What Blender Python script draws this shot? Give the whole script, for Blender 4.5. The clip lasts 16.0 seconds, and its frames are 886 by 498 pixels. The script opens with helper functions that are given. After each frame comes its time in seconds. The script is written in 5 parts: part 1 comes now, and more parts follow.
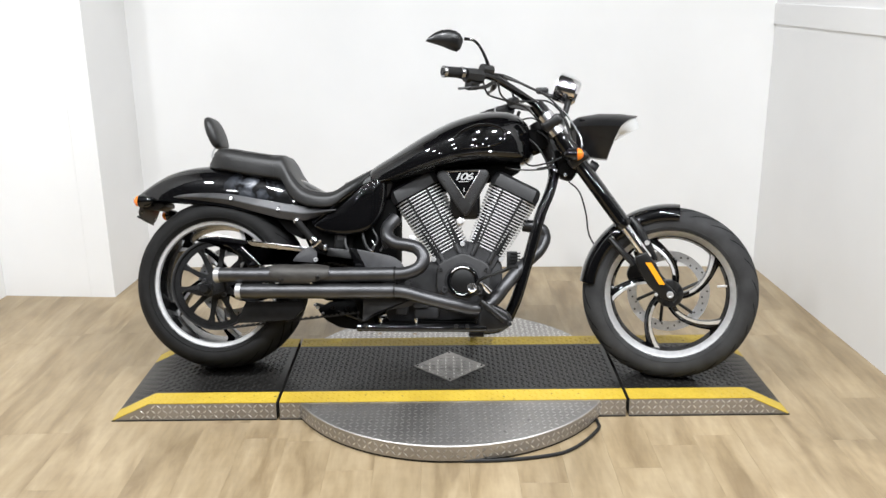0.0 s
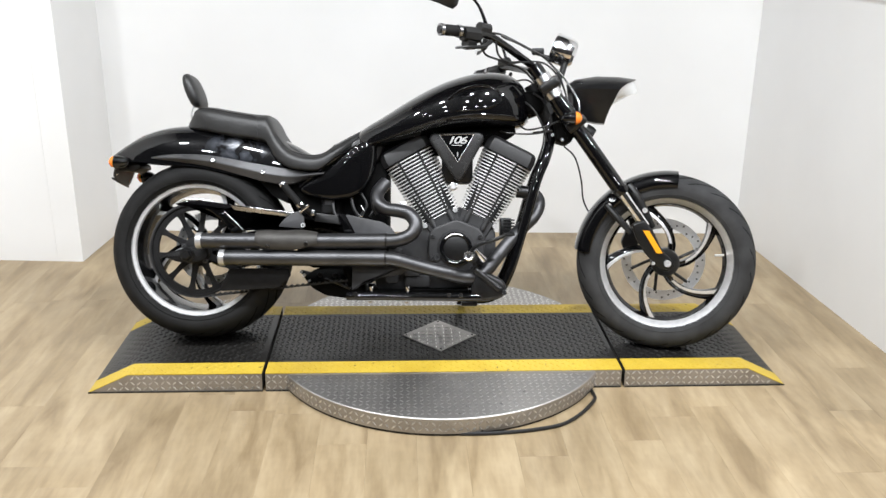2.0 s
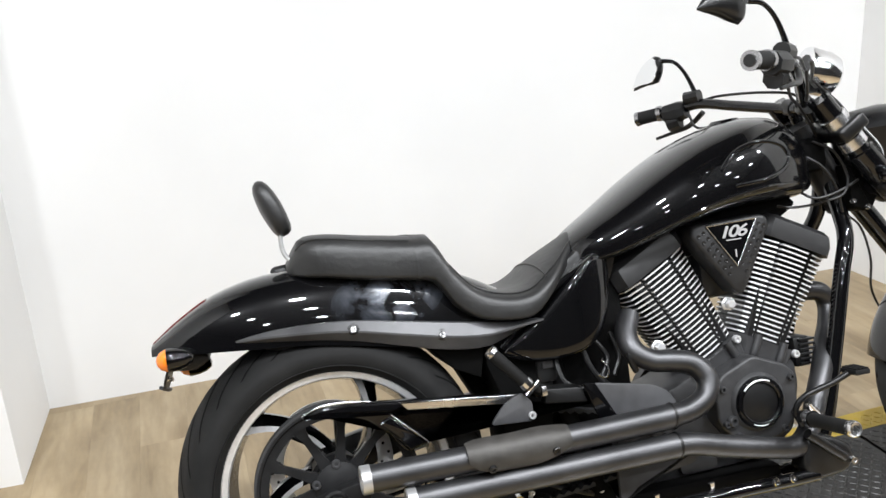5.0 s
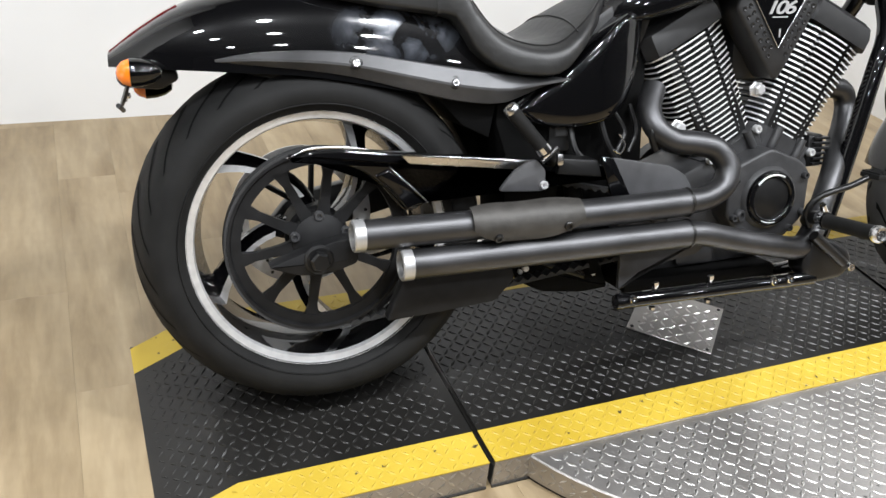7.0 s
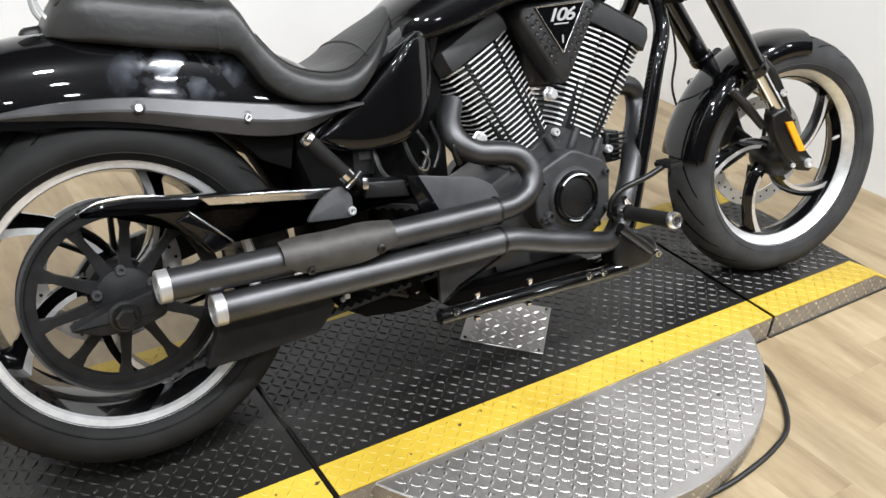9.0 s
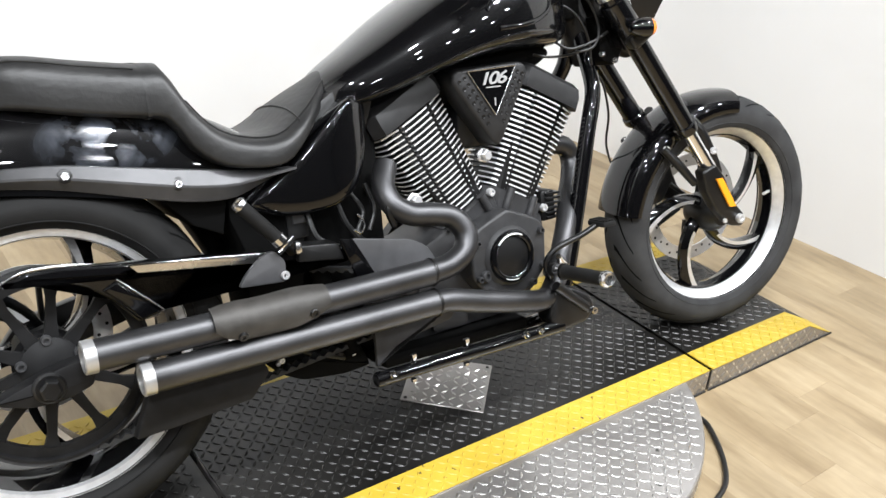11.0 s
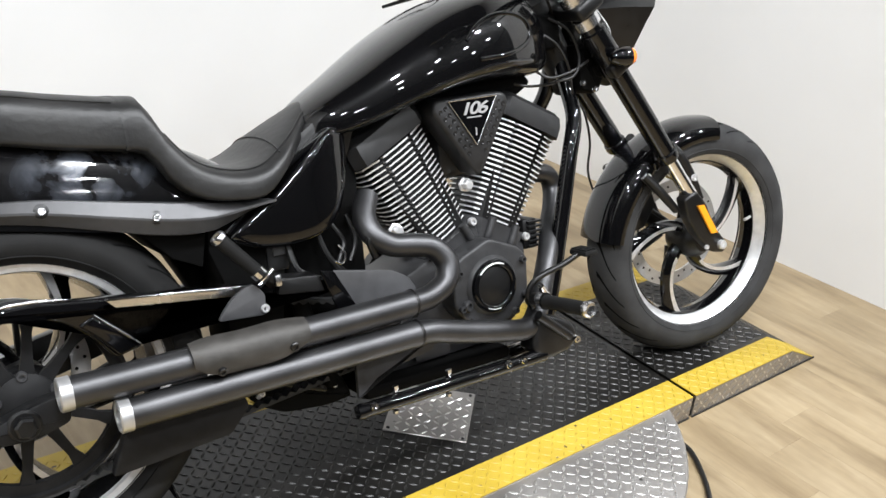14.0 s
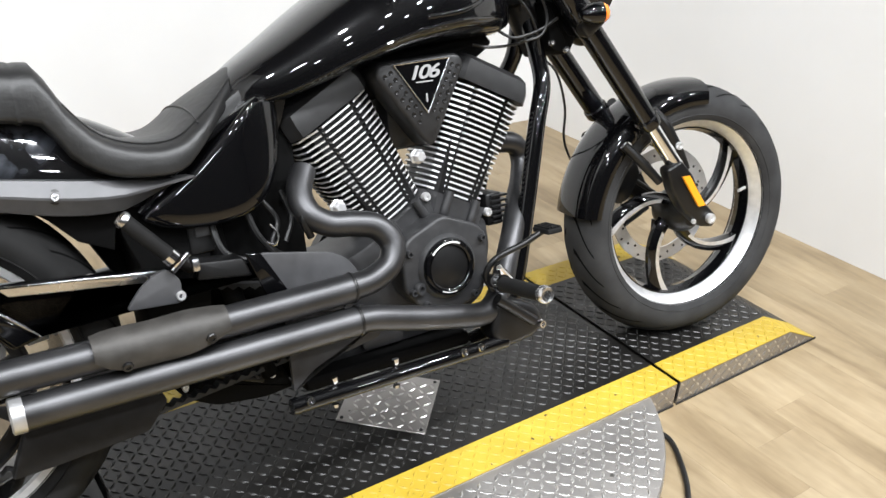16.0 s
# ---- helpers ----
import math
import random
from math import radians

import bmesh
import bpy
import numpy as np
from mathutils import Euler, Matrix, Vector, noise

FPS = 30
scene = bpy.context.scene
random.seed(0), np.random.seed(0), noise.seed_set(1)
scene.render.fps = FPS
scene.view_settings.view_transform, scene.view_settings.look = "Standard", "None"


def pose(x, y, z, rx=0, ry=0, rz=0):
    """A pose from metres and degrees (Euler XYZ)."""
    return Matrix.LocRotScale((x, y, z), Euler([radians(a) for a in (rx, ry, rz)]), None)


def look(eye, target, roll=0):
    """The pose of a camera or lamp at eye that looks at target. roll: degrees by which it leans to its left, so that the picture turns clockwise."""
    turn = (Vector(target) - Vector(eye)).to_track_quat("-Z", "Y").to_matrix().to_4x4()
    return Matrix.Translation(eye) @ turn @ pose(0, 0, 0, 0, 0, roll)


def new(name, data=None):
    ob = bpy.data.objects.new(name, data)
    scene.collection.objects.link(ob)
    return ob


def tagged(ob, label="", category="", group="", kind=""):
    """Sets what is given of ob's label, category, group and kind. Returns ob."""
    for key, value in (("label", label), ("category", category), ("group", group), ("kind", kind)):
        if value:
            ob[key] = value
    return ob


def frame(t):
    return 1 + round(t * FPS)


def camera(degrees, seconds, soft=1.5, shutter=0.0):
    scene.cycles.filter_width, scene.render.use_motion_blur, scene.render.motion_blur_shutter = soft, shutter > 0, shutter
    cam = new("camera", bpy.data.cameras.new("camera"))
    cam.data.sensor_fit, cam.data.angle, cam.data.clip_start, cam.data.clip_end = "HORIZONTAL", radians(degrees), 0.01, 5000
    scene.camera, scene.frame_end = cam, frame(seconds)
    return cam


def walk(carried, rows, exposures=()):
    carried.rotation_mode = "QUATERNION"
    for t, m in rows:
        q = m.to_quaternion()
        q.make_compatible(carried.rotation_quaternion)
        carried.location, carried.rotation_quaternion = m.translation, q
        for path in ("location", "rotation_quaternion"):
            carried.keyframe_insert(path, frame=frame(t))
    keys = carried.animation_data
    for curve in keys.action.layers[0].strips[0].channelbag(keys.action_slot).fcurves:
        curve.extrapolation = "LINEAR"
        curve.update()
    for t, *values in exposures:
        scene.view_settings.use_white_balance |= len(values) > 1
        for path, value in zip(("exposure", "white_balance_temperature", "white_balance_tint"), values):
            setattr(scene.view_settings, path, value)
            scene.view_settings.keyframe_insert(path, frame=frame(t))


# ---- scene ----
cam = camera(52.8, 16.0)
PATH = [
    (0, (-0.019, -3.143, 1.476), (-0.02, -1.227, 0.903), -0.6),
    (0.5, (-0.027, -3.126, 1.485), (-0.026, -1.215, 0.896), -1.0),
    (1, (-0.014, -3.121, 1.483), (-0.019, -1.209, 0.896), -0.3),
    (1.5, (-0.023, -3.107, 1.45), (-0.054, -1.241, 0.731), 1.6),
    (2, (-0.144, -3.032, 1.457), (-0.048, -1.144, 0.804), 0.7),
    (2.5, (-0.293, -2.906, 1.463), (-0.227, -1.01, 0.829), -0.7),
    (3, (-0.392, -2.625, 1.454), (-0.422, -0.713, 0.867), 1.0),
    (3.5, (-0.577, -2.336, 1.423), (-0.472, -0.425, 0.844), 0.2),
    (3.7, (-0.665, -2.235, 1.453), (-0.462, -0.327, 0.887), -2.4),
    (5.8, (-1.187, -1.301, 1.365), (-0.481, 0.39, 0.566), 1.5),
    (6, (-1.189, -1.281, 1.343), (-0.46, 0.365, 0.471), 2.9),
    (6.5, (-1.211, -1.291, 1.294), (-0.494, 0.284, 0.291), 4.9),
    (7, (-1.237, -1.316, 1.273), (-0.519, 0.215, 0.206), 6.3),
    (7.5, (-1.245, -1.328, 1.271), (-0.489, 0.197, 0.219), 6.2),
    (8, (-1.213, -1.33, 1.274), (-0.326, 0.142, 0.251), 5.1),
    (8.5, (-1.188, -1.334, 1.273), (-0.234, 0.102, 0.258), 5.2),
    (9, (-1.164, -1.333, 1.283), (-0.154, 0.071, 0.279), 4.6),
    (9.5, (-1.147, -1.338, 1.292), (-0.069, 0.045, 0.331), 4.7),
    (10, (-1.129, -1.35, 1.307), (-0.016, 0.03, 0.382), 4.3),
    (10.2, (-1.129, -1.346, 1.303), (-0.004, 0.028, 0.383), 4.9),
    (12.3, (-1.129, -1.35, 1.326), (-0.02, 0.069, 0.457), 5.1),
    (12.5, (-1.128, -1.343, 1.325), (-0.02, 0.063, 0.434), 5.4),
    (13, (-1.126, -1.333, 1.323), (-0.007, 0.062, 0.428), 5.1),
    (13.5, (-1.117, -1.336, 1.325), (0.014, 0.058, 0.443), 5.2),
    (14, (-1.113, -1.339, 1.332), (0.035, 0.052, 0.468), 5.3),
    (14.5, (-1.112, -1.34, 1.332), (0.046, 0.049, 0.479), 5.2),
    (15, (-1.107, -1.35, 1.329), (0.056, 0.041, 0.485), 4.9),
    (15.5, (-1.053, -1.349, 1.32), (0.134, -0.011, 0.425), 5.0),
    (16, (-0.892, -1.312, 1.297), (0.185, 0.088, 0.359), 4.2),
]
# the film's camera opens and closes its iris a little as it turns
EXPOSURES = [(0, -0.14), (1.5, -0.14), (2.5, -0.08), (3, -0.07), (3.5, -0.01), (5.8, -0.04), (6.5, -0.05), (8, -0.11), (8.6, -0.08), (9.5, 0.11), (10, 0.14), (12.5, 0.08), (13.5, 0.0), (14.5, -0.09), (15.5, -0.03), (16, 0.06)]
walk(cam, [(t, look(eye, target, roll)) for t, eye, target, roll in PATH], EXPOSURES)

# ---- world, lamps, exposure ----
scene.view_settings.exposure = 0.0
world = bpy.data.worlds.new("world")
scene.world = world
world.use_nodes = True
world.node_tree.nodes["Background"].inputs[0].default_value = (0.9, 0.93, 1.0, 1)
world.node_tree.nodes["Background"].inputs[1].default_value = 0.02
LAMP_WATTS = 39.0
CEILING = 3.7
TRIM_LOW, TRIM_HIGH = 1.262, 1.36
# place and share of the light: the row beside the platform is the brightest
LAMPS = [(x, y, share) for y, share in ((-1.5, 1.95), (-3.1, 0.65), (-4.9, 0.55)) for x in (-2.3, -1.0, 0.35, 1.7, 3.0)]


# ---- materials ----
def mat(name, colour, rough=0.5, metal=0.0, coat=0.0, spec=0.5):
    m = bpy.data.materials.new(name)
    m.use_nodes = True
    b = m.node_tree.nodes["Principled BSDF"]
    b.inputs["Base Color"].default_value = (*colour, 1)
    b.inputs["Roughness"].default_value = rough
    b.inputs["Metallic"].default_value = metal
    b.inputs["Coat Weight"].default_value = coat
    b.inputs["Coat Roughness"].default_value = 0.03
    b.inputs["Specular IOR Level"].default_value = spec
    return m


def node(m, kind, **values):
    n = m.node_tree.nodes.new(kind)
    for key, value in values.items():
        n.inputs[key.replace("_", " ")].default_value = value
    return n


def join(m, a, out, b, into):
    m.node_tree.links.new(a.outputs[out], b.inputs[into])


def bsdf(m):
    return m.node_tree.nodes["Principled BSDF"]


def grain(m, scale, strength, distance=0.001, detail=4.0):
    """Fine relief from noise."""
    tex, bump, place = node(m, "ShaderNodeTexNoise", Scale=scale, Detail=detail), node(m, "ShaderNodeBump", Strength=strength, Distance=distance), node(m, "ShaderNodeTexCoord")
    join(m, place, "Object", tex, "Vector")
    join(m, tex, "Fac", bump, "Height")
    join(m, bump, "Normal", bsdf(m), "Normal")
    return tex


def mottle(m, low, high, scale, rough=None, detail=5.0):
    """Colour (and gloss) that wanders between two values."""
    tex, ramp, place = node(m, "ShaderNodeTexNoise", Scale=scale, Detail=detail), m.node_tree.nodes.new("ShaderNodeValToRGB"), node(m, "ShaderNodeTexCoord")
    join(m, place, "Object", tex, "Vector")
    join(m, tex, "Fac", ramp, "Fac")
    ramp.color_ramp.elements[0].position, ramp.color_ramp.elements[1].position = 0.3, 0.7
    ramp.color_ramp.elements[0].color, ramp.color_ramp.elements[1].color = (*low, 1), (*high, 1)
    join(m, ramp, "Color", bsdf(m), "Base Color")
    if rough:
        span = node(m, "ShaderNodeMapRange", To_Min=rough[0], To_Max=rough[1])
        join(m, tex, "Fac", span, "Value")
        join(m, span, "Result", bsdf(m), "Roughness")
    return m


gloss_black = mat("gloss_black_paint", (0.002, 0.002, 0.0024), 0.3, coat=1.0, spec=0.05)
satin_black = mottle(mat("satin_black_paint", (0.012, 0.012, 0.013), 0.4), (0.003, 0.003, 0.0032), (0.006, 0.006, 0.0063), 30, (0.3, 0.42))
flat_black = mottle(mat("flat_black_casting", (0.02, 0.02, 0.021), 0.6), (0.02, 0.02, 0.021), (0.034, 0.034, 0.0355), 40, (0.4, 0.55))
grain(flat_black, 900, 0.25, 0.0005)
shell_black = mottle(mat("satin_black_shell", (0.008, 0.008, 0.0085), 0.3), (0.004, 0.004, 0.0043), (0.008, 0.008, 0.0084), 30, (0.24, 0.34))
casting_grey = mottle(mat("dark_grey_coating", (0.04, 0.04, 0.042), 0.5), (0.046, 0.046, 0.0485), (0.068, 0.068, 0.0715), 30, (0.4, 0.54))
# darker than the casting: the shade round the pulley is put into this colour
pulley_black = mottle(mat("shaded_black_coating", (0.014, 0.014, 0.014), 0.6, spec=0.22), (0.006, 0.006, 0.0065), (0.012, 0.012, 0.0125), 40, (0.5, 0.65))
grain(pulley_black, 900, 0.2, 0.0005)
rocker_black = mottle(mat("matt_black_cover", (0.02, 0.02, 0.021), 0.5), (0.009, 0.009, 0.0095), (0.017, 0.017, 0.0177), 40, (0.4, 0.55))
grain(rocker_black, 900, 0.2, 0.0005)
pipe_black = mottle(mat("ceramic_black_exhaust", (0.1, 0.1, 0.103), 0.42, metal=0.9), (0.068, 0.068, 0.0705), (0.1, 0.1, 0.1035), 14, (0.36, 0.46))
grain(pipe_black, 1200, 0.15, 0.0003)
strip_grey = mottle(mat("satin_grey_paint", (0.11, 0.11, 0.115), 0.35, metal=0.5), (0.07, 0.07, 0.0725), (0.1, 0.1, 0.103), 20, (0.36, 0.48))
chrome = mottle(mat("chrome", (0.85, 0.85, 0.86), 0.08, metal=1.0), (0.78, 0.78, 0.79), (0.9, 0.9, 0.91), 25, (0.05, 0.16))
mirror_silver = mat("silvered_mirror_glass", (0.88, 0.89, 0.9), 0.02, metal=1.0)
dark_chrome = mottle(mat("smoky_chrome", (0.5, 0.5, 0.51), 0.08, metal=1.0), (0.32, 0.32, 0.33), (0.42, 0.42, 0.43), 25, (0.2, 0.32))
fin_edge = mottle(mat("bright_cut_aluminium", (0.8, 0.8, 0.8), 0.4, metal=0.45), (0.8, 0.8, 0.805), (0.92, 0.92, 0.925), 60, (0.36, 0.48))
polished = mottle(mat("polished_aluminium", (0.6, 0.6, 0.61), 0.2, metal=1.0), (0.62, 0.62, 0.63), (0.78, 0.78, 0.79), 22, (0.2, 0.32))
steel = mottle(mat("ground_steel", (0.6, 0.6, 0.6), 0.35, metal=0.7), (0.5, 0.5, 0.5), (0.62, 0.62, 0.62), 40, (0.3, 0.42))
machined = mottle(mat("machined_aluminium", (0.8, 0.8, 0.8), 0.25, metal=0.7), (0.76, 0.76, 0.765), (0.9, 0.9, 0.905), 60, (0.32, 0.46))
rubber = mottle(mat("tyre_rubber", (0.02, 0.02, 0.02), 0.75, spec=0.22), (0.006, 0.006, 0.006), (0.013, 0.0129, 0.0128), 18, (0.6, 0.85))
grain(rubber, 500, 0.3, 0.0008)
dusty_rubber = mottle(mat("dusty_tyre_rubber", (0.04, 0.04, 0.04), 0.8, spec=0.2), (0.026, 0.0262, 0.027), (0.05, 0.0504, 0.0515), 14, (0.6, 0.85))
grain(dusty_rubber, 500, 0.3, 0.0008)
leather = mottle(mat("black_leather", (0.02, 0.02, 0.02), 0.45), (0.009, 0.009, 0.009), (0.018, 0.0177, 0.0174), 12, (0.36, 0.5))
grain(leather, 60, 0.5, 0.002, 8.0)
# near-black with little gloss: blocks inside the frame, tyre grooves, steering neck
void_black = mat("dull_near_black", (0.002, 0.002, 0.002), 0.8, spec=0.1)
plastic = mottle(mat("black_plastic", (0.006, 0.006, 0.0063), 0.45), (0.004, 0.004, 0.0042), (0.008, 0.008, 0.0083), 40, (0.4, 0.5))
reflex = mat("amber_reflector", (0.95, 0.38, 0.02), 0.25, coat=0.6)
amber = mat("amber_lens", (0.9, 0.22, 0.012), 0.2, coat=0.6)
amber.node_tree.nodes["Principled BSDF"].inputs["Subsurface Weight"].default_value = 0.2
red_lens = mat("red_lens", (0.16, 0.004, 0.006), 0.15, coat=0.6)
clear_lens = mat("clear_lens", (0.75, 0.77, 0.78), 0.05, coat=1.0)
silver_text = mat("silver_print", (0.5, 0.5, 0.5), 0.35, metal=0.4)
brown_heat = mottle(mat("heat_tinted_shield", (0.05, 0.046, 0.042), 0.5, metal=0.3), (0.03, 0.028, 0.025), (0.06, 0.056, 0.051), 22, (0.4, 0.6))
grain(brown_heat, 28, 0.5, 0.004)

wall_paint = mottle(mat("white_wall_paint", (0.8, 0.8, 0.79), 0.7), (0.77, 0.77, 0.765), (0.83, 0.83, 0.825), 1.3, (0.6, 0.75))
grain(wall_paint, 160, 0.12, 0.001)
dark_wall = mottle(mat("dark_grey_wall_paint", (0.06, 0.06, 0.06), 0.8), (0.016, 0.016, 0.016), (0.026, 0.026, 0.026), 1.5)
ceiling_paint = mottle(mat("grey_ceiling_paint", (0.03, 0.03, 0.03), 0.9), (0.025, 0.025, 0.025), (0.035, 0.035, 0.035), 1.2)
dark_line = mat("dark_joint", (0.02, 0.018, 0.016), 0.8)

tread_black = mottle(mat("black_tread_coating", (0.025, 0.025, 0.027), 0.34, spec=0.4), (0.007, 0.0066, 0.006), (0.0145, 0.0137, 0.0126), 9, (0.28, 0.42))
grain(tread_black, 260, 0.12, 0.0004)
tread_silver = mottle(mat("aluminium_tread_plate", (0.55, 0.55, 0.55), 0.35, metal=1.0), (0.36, 0.345, 0.33), (0.52, 0.5, 0.482), 5, (0.42, 0.58))
grain(tread_silver, 200, 0.2, 0.0005)
tread_worn = mottle(mat("worn_bright_aluminium", (0.75, 0.74, 0.72), 0.32, metal=1.0), (0.66, 0.645, 0.625), (0.85, 0.84, 0.82), 30, (0.28, 0.4))
yellow_paint = mottle(mat("yellow_safety_paint", (0.75, 0.52, 0.03), 0.5), (0.44, 0.3, 0.026), (0.56, 0.4, 0.045), 6, (0.4, 0.6))
grain(yellow_paint, 260, 0.25, 0.0006)


def scuffed(m, dark, scale, amount):
    """Small worn spots where another colour shows through."""
    tex, cut, mix, place = node(m, "ShaderNodeTexNoise", Scale=scale, Detail=6.0), m.node_tree.nodes.new("ShaderNodeValToRGB"), node(m, "ShaderNodeMix"), node(m, "ShaderNodeTexCoord")
    cut.color_ramp.elements[0].position, cut.color_ramp.elements[1].position = amount, amount + 0.04
    mix.data_type = "RGBA"
    mix.inputs[7].default_value = (*dark, 1)
    old = bsdf(m).inputs["Base Color"].links[0].from_socket
    join(m, place, "Object", tex, "Vector")
    join(m, tex, "Fac", cut, "Fac")
    join(m, cut, "Color", mix, 0)
    m.node_tree.links.new(old, mix.inputs[6])
    m.node_tree.links.new(mix.outputs[2], bsdf(m).inputs["Base Color"])


scuffed(yellow_paint, (0.03, 0.025, 0.015), 55, 0.68)
scuffed(tread_silver, (0.16, 0.155, 0.145), 38, 0.7)
scuffed(tread_black, (0.045, 0.044, 0.042), 60, 0.68)


def wood_material():
    m = mat("wood_look_vinyl", (0.5, 0.4, 0.28), 0.4)
    place, info, shift = node(m, "ShaderNodeTexCoord"), node(m, "ShaderNodeObjectInfo"), node(m, "ShaderNodeVectorMath")
    mapping = node(m, "ShaderNodeMapping")
    mapping.inputs["Scale"].default_value = (1.0, 0.19, 1.0)
    shift.operation = "ADD"
    many = node(m, "ShaderNodeMath")
    many.operation = "MULTIPLY"
    many.inputs[1].default_value = 53.0
    join(m, info, "Random", many, 0)
    join(m, place, "Object", mapping, "Vector")
    join(m, mapping, "Vector", shift, 0)
    join(m, many, "Value", shift, 1)
    wide, fine = node(m, "ShaderNodeTexNoise", Scale=12.0, Detail=7.0, Distortion=0.6), node(m, "ShaderNodeTexNoise", Scale=60.0, Detail=6.0)
    for tex in (wide, fine):
        join(m, shift, "Vector", tex, "Vector")
    ramp = m.node_tree.nodes.new("ShaderNodeValToRGB")
    stops = ramp.color_ramp.elements
    stops[0].position, stops[0].color = 0.28, (0.215, 0.155, 0.085, 1)
    stops[1].position, stops[1].color = 0.74, (0.4, 0.315, 0.197, 1)
    mid = stops.new(0.47)
    mid.color = (0.312, 0.236, 0.138, 1)
    join(m, wide, "Fac", ramp, "Fac")
    tint = m.node_tree.nodes.new("ShaderNodeHueSaturation")
    value = node(m, "ShaderNodeMapRange", To_Min=0.95, To_Max=1.05)
    join(m, info, "Random", value, "Value")
    join(m, value, "Result", tint, "Value")
    streak = node(m, "ShaderNodeMix")
    streak.data_type, streak.blend_type = "RGBA", "MULTIPLY"
    streak.inputs[0].default_value = 0.28
    grey = m.node_tree.nodes.new("ShaderNodeValToRGB")
    grey.color_ramp.elements[0].position, grey.color_ramp.elements[0].color = 0.35, (0.55, 0.5, 0.45, 1)
    grey.color_ramp.elements[1].position = 0.6
    join(m, fine, "Fac", grey, "Fac")
    m.node_tree.links.new(ramp.outputs["Color"], streak.inputs[6])
    m.node_tree.links.new(grey.outputs["Color"], streak.inputs[7])
    # faint saw marks across the boards
    saw = node(m, "ShaderNodeTexWave", Scale=9.0, Distortion=7.0, Detail=3.0)
    saw.bands_direction = "Y"
    saw.inputs["Detail Scale"].default_value = 1.5
    join(m, place, "Object", saw, "Vector")
    fade = node(m, "ShaderNodeMapRange", To_Min=0.9, To_Max=1.06)
    join(m, saw, "Fac", fade, "Value")
    marks = node(m, "ShaderNodeMix")
    marks.data_type, marks.blend_type = "RGBA", "MULTIPLY"
    marks.inputs[0].default_value = 0.1
    m.node_tree.links.new(streak.outputs[2], marks.inputs[6])
    m.node_tree.links.new(fade.outputs["Result"], marks.inputs[7])
    # broad cloudy stains that run on from board to board
    spot, cloud, span, stain = node(m, "ShaderNodeNewGeometry"), node(m, "ShaderNodeTexNoise", Scale=2.6, Detail=5.0, Distortion=0.8), node(m, "ShaderNodeMapRange", To_Min=0.74, To_Max=1.22), node(m, "ShaderNodeMix")
    stain.data_type, stain.blend_type = "RGBA", "MULTIPLY"
    stain.inputs[0].default_value = 1.0
    join(m, spot, "Position", cloud, "Vector")
    join(m, cloud, "Fac", span, "Value")
    m.node_tree.links.new(marks.outputs[2], stain.inputs[6])
    m.node_tree.links.new(span.outputs["Result"], stain.inputs[7])
    m.node_tree.links.new(stain.outputs[2], tint.inputs["Color"])
    join(m, tint, "Color", bsdf(m), "Base Color")
    gloss = node(m, "ShaderNodeMapRange", To_Min=0.3, To_Max=0.5)
    join(m, fine, "Fac", gloss, "Value")
    join(m, gloss, "Result", bsdf(m), "Roughness")
    bump = node(m, "ShaderNodeBump", Strength=0.15, Distance=0.001)
    join(m, fine, "Fac", bump, "Height")
    join(m, bump, "Normal", bsdf(m), "Normal")
    return m


wood = wood_material()


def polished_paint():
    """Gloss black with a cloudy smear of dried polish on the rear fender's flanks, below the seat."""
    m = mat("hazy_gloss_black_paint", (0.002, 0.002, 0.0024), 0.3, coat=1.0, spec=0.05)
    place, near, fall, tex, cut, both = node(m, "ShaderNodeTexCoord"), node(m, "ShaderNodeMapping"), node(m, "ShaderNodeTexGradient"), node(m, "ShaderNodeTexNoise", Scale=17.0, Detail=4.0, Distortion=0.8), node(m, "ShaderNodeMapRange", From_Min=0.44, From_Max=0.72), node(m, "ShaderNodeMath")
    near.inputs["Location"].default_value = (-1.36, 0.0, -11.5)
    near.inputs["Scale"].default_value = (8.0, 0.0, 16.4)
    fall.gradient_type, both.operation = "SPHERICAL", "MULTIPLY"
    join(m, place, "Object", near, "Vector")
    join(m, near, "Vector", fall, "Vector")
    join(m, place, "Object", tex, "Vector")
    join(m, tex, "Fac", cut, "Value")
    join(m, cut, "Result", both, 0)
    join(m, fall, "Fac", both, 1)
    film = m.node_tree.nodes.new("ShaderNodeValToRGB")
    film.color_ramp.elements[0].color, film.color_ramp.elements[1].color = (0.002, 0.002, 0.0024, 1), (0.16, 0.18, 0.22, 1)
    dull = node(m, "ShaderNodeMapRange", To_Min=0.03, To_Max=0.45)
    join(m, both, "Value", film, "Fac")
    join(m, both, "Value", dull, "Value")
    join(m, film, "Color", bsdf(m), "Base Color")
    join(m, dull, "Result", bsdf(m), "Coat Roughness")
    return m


hazy_black = polished_paint()


# ---- mesh helpers ----
def spread(a, b, count, endpoint=True):
    return [a + (b - a) * n / (count - 1 if endpoint else count) for n in range(count)]


def finish(me, sharp=35.0):
    me.polygons.foreach_set("use_smooth", [True] * len(me.polygons))
    me.set_sharp_from_angle(angle=radians(sharp))


def part(name, bm, materials, parent=None, label="", sharp=35.0):
    """Links a bmesh as one mesh object, under parent where one is given."""
    me = bpy.data.meshes.new(name)
    bmesh.ops.recalc_face_normals(bm, faces=bm.faces)
    bm.to_mesh(me)
    bm.free()
    for m in materials if isinstance(materials, (list, tuple)) else [materials]:
        me.materials.append(m)
    finish(me, sharp)
    ob = new(name, me)
    ob.parent = parent
    return tagged(ob, label)


